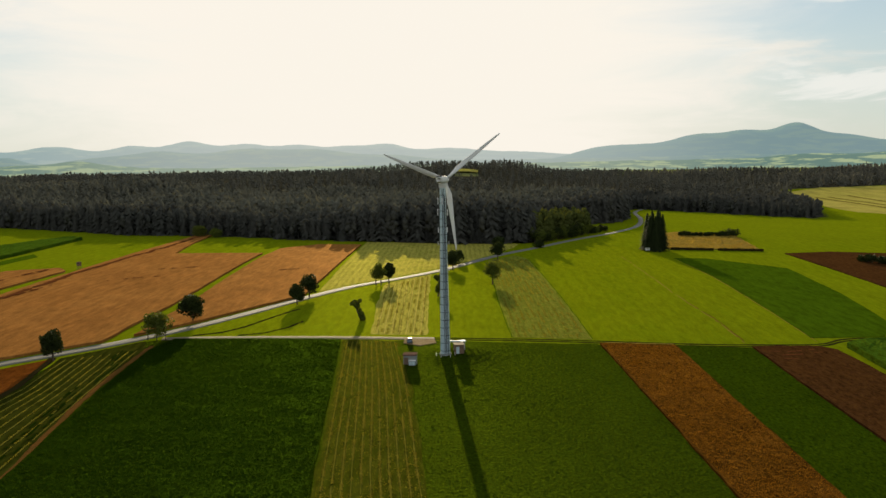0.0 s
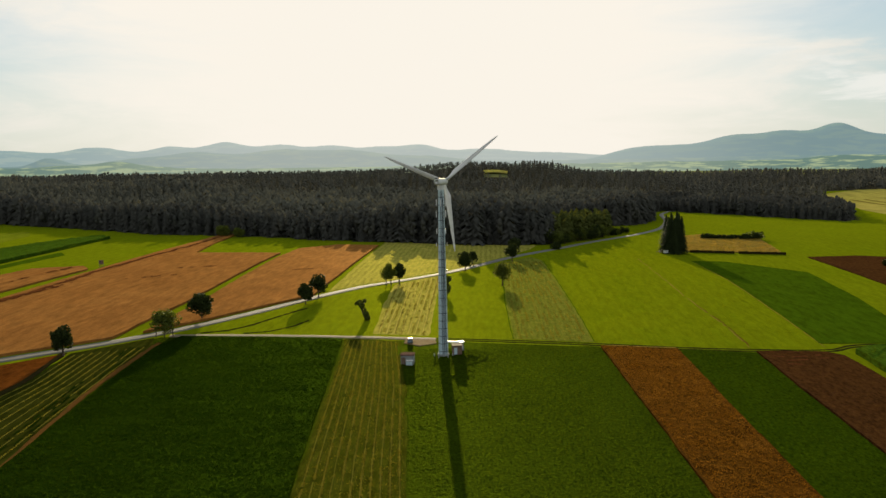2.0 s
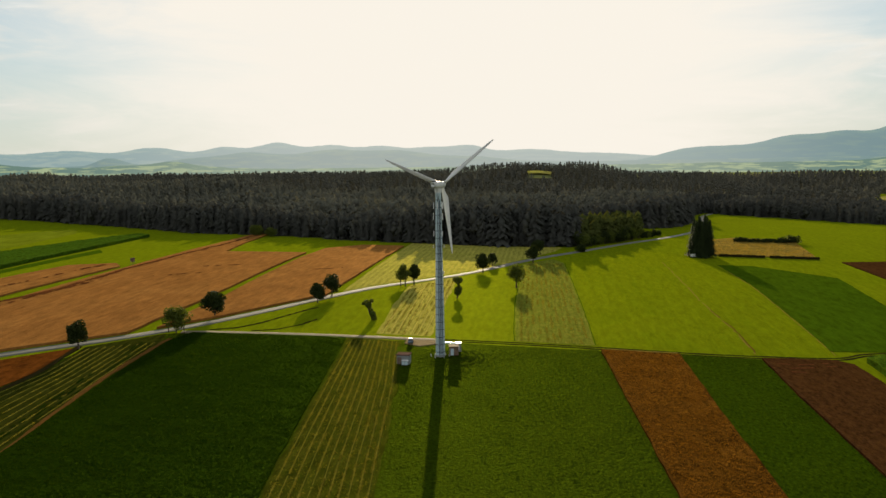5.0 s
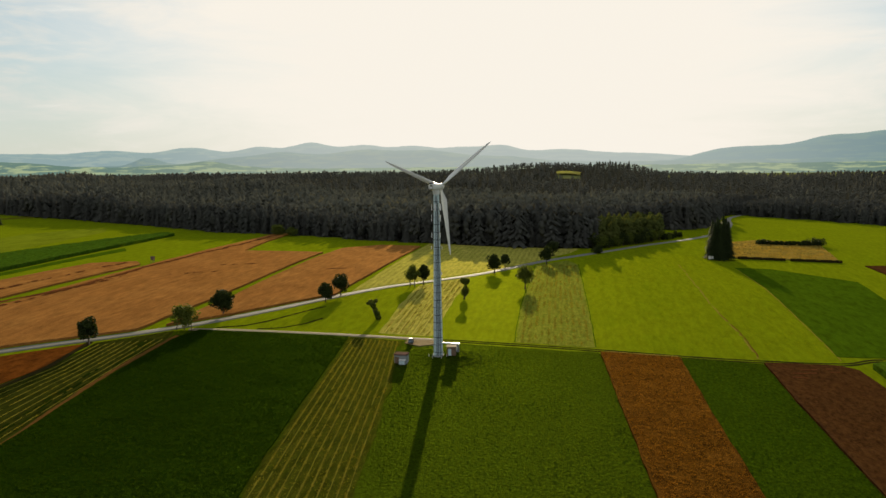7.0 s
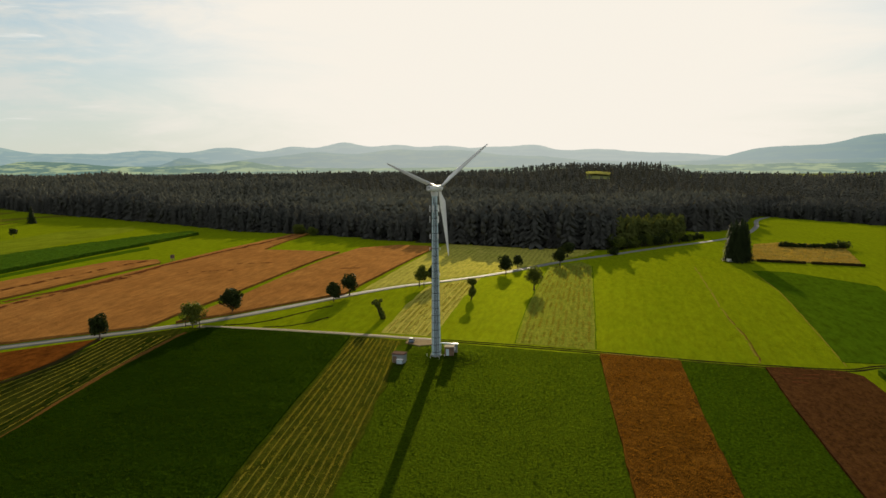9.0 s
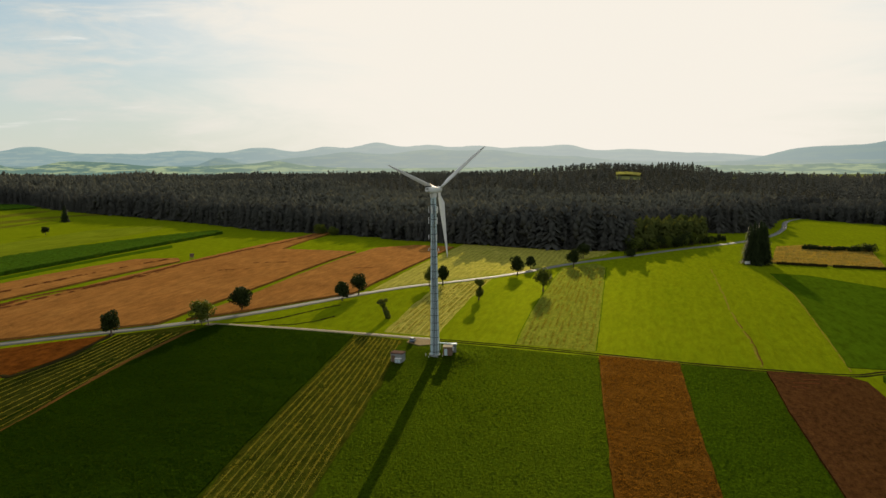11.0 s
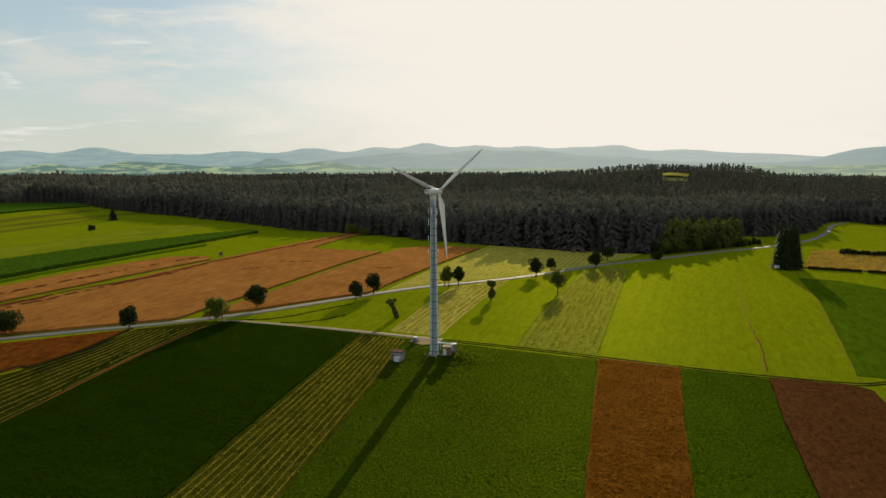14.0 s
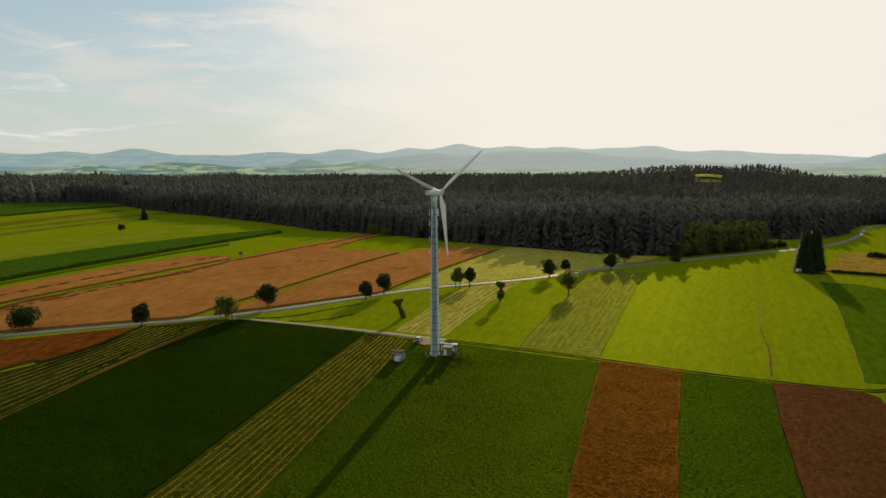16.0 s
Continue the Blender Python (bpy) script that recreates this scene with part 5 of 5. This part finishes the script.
def tussocks(name, poly, count, size, mat, label, seed, lift=0.1):
    """Low uneven tufts of grass that stand proud of a sward."""
    rng = np.random.default_rng(seed)
    q = np.array(poly)
    x = rng.uniform(q[:, 0].min(), q[:, 0].max(), count * 3)
    y = rng.uniform(q[:, 1].min(), q[:, 1].max(), count * 3)
    thick = np.array([noise.noise((px * 0.06, py * 0.06, seed)) for px, py in zip(x, y)])
    m = inside(poly, x, y) & (thick + rng.uniform(-0.5, 0.5, len(x)) > -0.15)
    x, y = x[m][:count], y[m][:count]
    n, k = len(x), 7
    r, h = size * rng.uniform(0.5, 1.5, n), size * rng.uniform(0.3, 0.75, n)
    z = ground(x, y) + lift - 0.06
    a = np.arange(k) * 6.283 / k
    rim = r[:, None] * rng.uniform(0.6, 1.3, (n, k))
    top = np.stack([x + r * rng.uniform(-0.3, 0.3, n), y + r * rng.uniform(-0.3, 0.3, n), z + h], 1)[:, None]
    low = np.stack([x[:, None] + rim * np.cos(a), y[:, None] + rim * np.sin(a), np.repeat(z[:, None], k, 1)], 2)
    v = np.concatenate([top, low], 1).reshape(-1, 3)
    fan = np.array([(0, 1 + i, 1 + (i + 1) % k) for i in range(k)])
    t = (fan[None] + (np.arange(n) * (k + 1))[:, None, None]).reshape(-1, 3)
    return tagged(big_mesh(name, v, t, mat), label, "grass", kind="stuff")


tussocks("grass_tussocks", [(-13, 217), (47, 220), (51, 181), (55.5, 139), (60, 90), (3, 90), (-3, 138), (-8, 181)], 5200, 0.34, M["pasture"], "low uneven tufts in a green pasture", 21)
tussocks("grass_tussocks", [(73, 222), (96, 223), (97.5, 192), (100.5, 158), (106, 90), (82, 90), (77.6, 146), (74.6, 184)], 2000, 0.33, M["pasture_strip"], "low uneven tufts in a pasture strip", 22)
tussocks("clover_tufts", [(-83, 213), (-58, 215), (-34, 216.5), (-30, 174), (-27, 138), (-21, 90), (-80, 90), (-83, 130), (-85, 160), (-86, 203)], 5200, 0.34, M["clover"], "dense tufts of dark green clover", 23, 0.38)


def row_hay(name, lines, per_metre, size, width, mat, label, seed, gaps=0.3):
    """Loose tufts of cut hay thrown up along rows, with thin places."""
    rng = np.random.default_rng(seed)
    xs, ys = [], []
    for k, pts in enumerate(lines):
        pts = np.array(pts, float)
        run = np.concatenate([[0], np.cumsum(np.hypot(*np.diff(pts, axis=0).T))])
        d = rng.uniform(0, run[-1], int(run[-1] * per_metre))
        full = np.array([noise.noise((q * 0.12, k * 3.7, seed)) + 0.6 * noise.noise((q * 0.7, k * 5.1, seed)) for q in d])
        d = d[full > gaps - 0.5]
        xs.append(np.interp(d, run, pts[:, 0]) + rng.normal(0, width, len(d)))
        ys.append(np.interp(d, run, pts[:, 1]) + rng.normal(0, width, len(d)))
    x, y = np.concatenate(xs), np.concatenate(ys)
    n = len(x)
    a, s = rng.uniform(0, math.pi, n), size * rng.uniform(0.5, 1.4, n)
    z = ground(x, y) + 0.05
    dx, dy, lean = np.cos(a) * s, np.sin(a) * s, rng.normal(0, 0.5, (2, n)) * s
    v = np.stack([np.stack([x - dx, y - dy, z], 1), np.stack([x + dx, y + dy, z], 1), np.stack([x + lean[0], y + lean[1], z + s], 1)], 1).reshape(-1, 3)
    return tagged(big_mesh(name, v, np.arange(n * 3).reshape(-1, 3), mat), label, "hay", kind="stuff")


# ---------------------------------------------------------------- rows of cut hay, ditches and worn lines
def windrow(pts, width, height, mat, label, name="windrow", category="hay row", lift=0.08, wobble=0.35, broken=0.0, pitch=1.1):
    """A low lumpy ridge that follows a line over the land; broken: share of it that is missing."""
    pts = np.array(pts, float)
    seg = np.hypot(*np.diff(pts, axis=0).T)
    s = np.concatenate([[0], np.cumsum(seg)])
    n = int(s[-1] / pitch)
    d = np.linspace(0, s[-1], n)
    x, y = np.interp(d, s, pts[:, 0]), np.interp(d, s, pts[:, 1])
    tx, ty = np.gradient(x), np.gradient(y)
    ln = np.hypot(tx, ty)
    sx, sy = -ty / ln, tx / ln
    verts, faces = [], []
    k = 0
    last = False
    for i in range(n):
        w = 0.55 + 0.9 * abs(noise.noise((x[i] * 0.5, y[i] * 0.5, 5.0)))
        gone = noise.noise((x[i] * 0.35, y[i] * 0.35, 11.0)) * 0.5 + 0.5 < broken
        off = noise.noise((x[i] * 0.09, y[i] * 0.09, 7.0)) * wobble
        if gone:
            last = False
            continue
        for c, h in ((-0.5, -0.1), (-0.22, 0.8), (0.05, 1.0), (0.3, 0.7), (0.5, -0.1)):
            px, py = x[i] + sx[i] * (c * width * w + off), y[i] + sy[i] * (c * width * w + off)
            verts.append((px, py, gz(px, py) + lift + height * h * w))
        if last:
            for j in range(4):
                faces.append((k - 5 + j, k + j, k + j + 1, k - 4 + j))
        last = True
        k += 5
    ob = mesh_object(name, verts, faces, mat)
    return tagged(ob, label, category, name + "s", kind="structure")


M["flat"] = material("flat", [(0.12, 0.042, 0.014), (0.09, 0.03, 0.01), (0.05, 0.018, 0.007)], 0.5, 2.0, 0.8, 0.2, spec=0.0)
M["worn_dark"] = material("worn_dark", [(0.02, 0.03, 0.003), (0.03, 0.04, 0.004), (0.012, 0.016, 0.002)], 0.5, 2.0, 0.6, 0.1, spec=0.0)
M["worn"] = material("worn", [(0.2, 0.16, 0.02), (0.16, 0.15, 0.015), (0.11, 0.08, 0.015)], 0.4, 2.0, 0.5, 0.1, spec=0.0)
M["row_pale"] = material("row_pale", [(0.4, 0.34, 0.08), (0.5, 0.42, 0.12), (0.22, 0.2, 0.03)], 0.4, 1.8, 0.6, 0.15, spec=0.0, translucent=0.3)


def between(a, b, f):
    """The line a share f of the way from line a to line b."""
    return [(p[0] + (q[0] - p[0]) * f, p[1] + (q[1] - p[1]) * f) for p, q in zip(a, b)]


HAY_WEST, HAY_EAST = [(-31.5, 217), (-28, 174), (-25, 138), (-13, 30)], [(-15.5, 217), (-9.5, 181), (-4.5, 138), (9.5, 30)]
row_hay("hay_rows", [between(HAY_WEST, HAY_EAST, (k + 0.5) / 11) for k in range(11)], 30, 0.13, 0.14, M["row"], "pale dried hay lying in long rows", 8, 0.38)
MOWN = (([(-24, 226), (-27, 300)], [(-7.5, 226), (-9, 325)], 9), ([(22, 227), (20.5, 277), (21, 372)], [(45.5, 227), (44.3, 279), (40.5, 382)], 11))
row_hay("hay_rows", [between(a, b, (k + 0.5) / n) for a, b, n in MOWN for k in range(n)], 16, 0.13, 0.3, M["row"], "thin pale rows of cut grass on mown strips", 9, 0.45)
row_hay("hay_rows", [between([(-108, 194), (-107, 173), (-110, 156), (-116, 100)], [(-89.5, 204), (-88, 173), (-86.5, 147), (-83, 100)], (k + 0.5) / 9) for k in range(9)], 14, 0.12, 0.12, M["row"], "thin rows of cut grass in a striped meadow", 10, 0.3)
for k in range(11):
    windrow(between(HAY_WEST, HAY_EAST, (k + 0.5) / 11), 0.3, 0.08, M["row"], "lumpy row of drying cut hay", broken=0.25, wobble=0.15)
for k in range(7):
    windrow(between([(-24, 226), (-27, 300)], [(-7.5, 226), (-9, 325)], (k + 0.5) / 7), 0.35, 0.03, M["row_pale"], "low pale row of drying cut grass", broken=0.2)
for k in range(9):
    windrow(between([(-108, 194), (-107, 173), (-110, 156), (-116, 100)], [(-89.5, 204), (-88, 173), (-86.5, 147), (-83, 100)], (k + 0.5) / 9), 0.4, 0.07, M["row"], "narrow row of drying cut grass", broken=0.22)
# shallow ditches in the triangle between road and track
windrow([(-80, 219.5), (-72, 223), (-66, 231), (-60, 244), (-54, 255)], 1.0, 0.28, M["furrow"], "dark overgrown field ditch", "field_ditch", "ditch", lift=0.02, wobble=0.6)
windrow([(-66, 220.5), (-58, 224), (-52, 231), (-49, 238)], 0.9, 0.24, M["furrow"], "dark overgrown field ditch", "field_ditch", "ditch", lift=0.02, wobble=0.6)
# flattened, shaded lines in the wheat
FLAT = ([(-184, 150), (-181, 200), (-178, 232), (-168, 268), (-169, 311), (-168, 426), (-172, 500)], [(-180, 158), (-176, 205), (-170, 245), (-164, 290)], [(-186, 165), (-183, 205), (-176, 240)], [(-210, 150), (-200, 230), (-188, 330)], [(-146, 300), (-128, 312)], [(-80, 330), (-66, 338)], [(-136, 330), (-120, 338)])
for line, gap, w in zip(FLAT, (0.25, 0.42, 0.2, 0.45, 0.4, 0.45, 0.45), (3.4, 2.6, 3.6, 2.6, 1.5, 1.5, 1.5)):
    windrow(line, w, 0.12, M["flat"], "dark flattened line through ripe wheat", "flattened_row", "crop line", lift=0.95, wobble=1.6, broken=gap, pitch=0.9)
# worn lines between the meadows east of the turbine
windrow([(96.5, 229), (96, 262), (94.5, 300), (95.5, 400)], 1.0, 0.06, M["worn"], "dry worn line between two meadows", "worn_line", "field line", lift=0.03, broken=0.35, wobble=0.6)
windrow([(121.8, 234), (123.5, 285), (125.5, 342), (124, 395)], 0.7, 0.06, M["worn"], "dry grass line between two meadows", "worn_line", "field line", lift=0.05, broken=0.3)
windrow([(46.8, 227), (45.3, 279), (42, 384)], 0.5, 0.08, M["lush_and_shadow"], "dark grass line beside a mown strip", "worn_line", "field line", lift=0.03)
windrow([(20.6, 226), (19.2, 277), (19.8, 372)], 0.5, 0.08, M["lush_and_shadow"], "dark grass line beside a mown strip", "worn_line", "field line", lift=0.03)
# dark worn grass round the turbine's foot
for k in range(3):
    windrow([(TX + (8.5 + 2.2 * k) * math.cos(a), TY + 1.5 + (5.5 + 1.6 * k) * math.sin(a)) for a in np.linspace(-1.3 + 0.1 * k, 1.2, 24)], 0.45, 0.05, M["worn_dark"], "curved tyre mark in grass round the turbine", "tyre_mark", "tyre mark", lift=0.18, wobble=0.5, broken=0.25)

# bare edge and low flattened grain by the track
windrow([(49, 222.2), (60, 222.7), (71.5, 223.3)], 0.8, 0.05, M["drygrass"], "pale dry edge of a grain strip", "worn_line", "field line", lift=0.5, broken=0.2)
for line in ([(99, 220), (108, 221), (116, 223)], [(101, 216.5), (109, 218), (118, 220.5)], [(100, 213), (106, 213.5)]):
    windrow(line, 1.1, 0.1, M["flat"], "dark flattened line through ripe grain", "flattened_row", "crop line", lift=0.62, wobble=1.2, broken=0.4, pitch=0.7)
# dark sunken middle of the worn line, seen best near the track
windrow([(97, 231), (96.6, 262), (95.3, 285)], 0.5, 0.06, M["verge"], "dark bare line between two meadows", "worn_line", "field line", lift=0.06, broken=0.3, wobble=0.8, pitch=0.8)
# weedy strip between the striped meadow and the clover
for off in (0.0, 1.6, 3.0):
    windrow([(-91.5 - off, 206), (-90 - off, 173), (-88.5 - off, 147), (-85 - off, 100)], 1.1, 0.22, M["clover_leaf"], "low leafy weeds along a field edge", "weed_strip", "weeds", lift=0.05, wobble=0.9, broken=0.45, pitch=0.7)
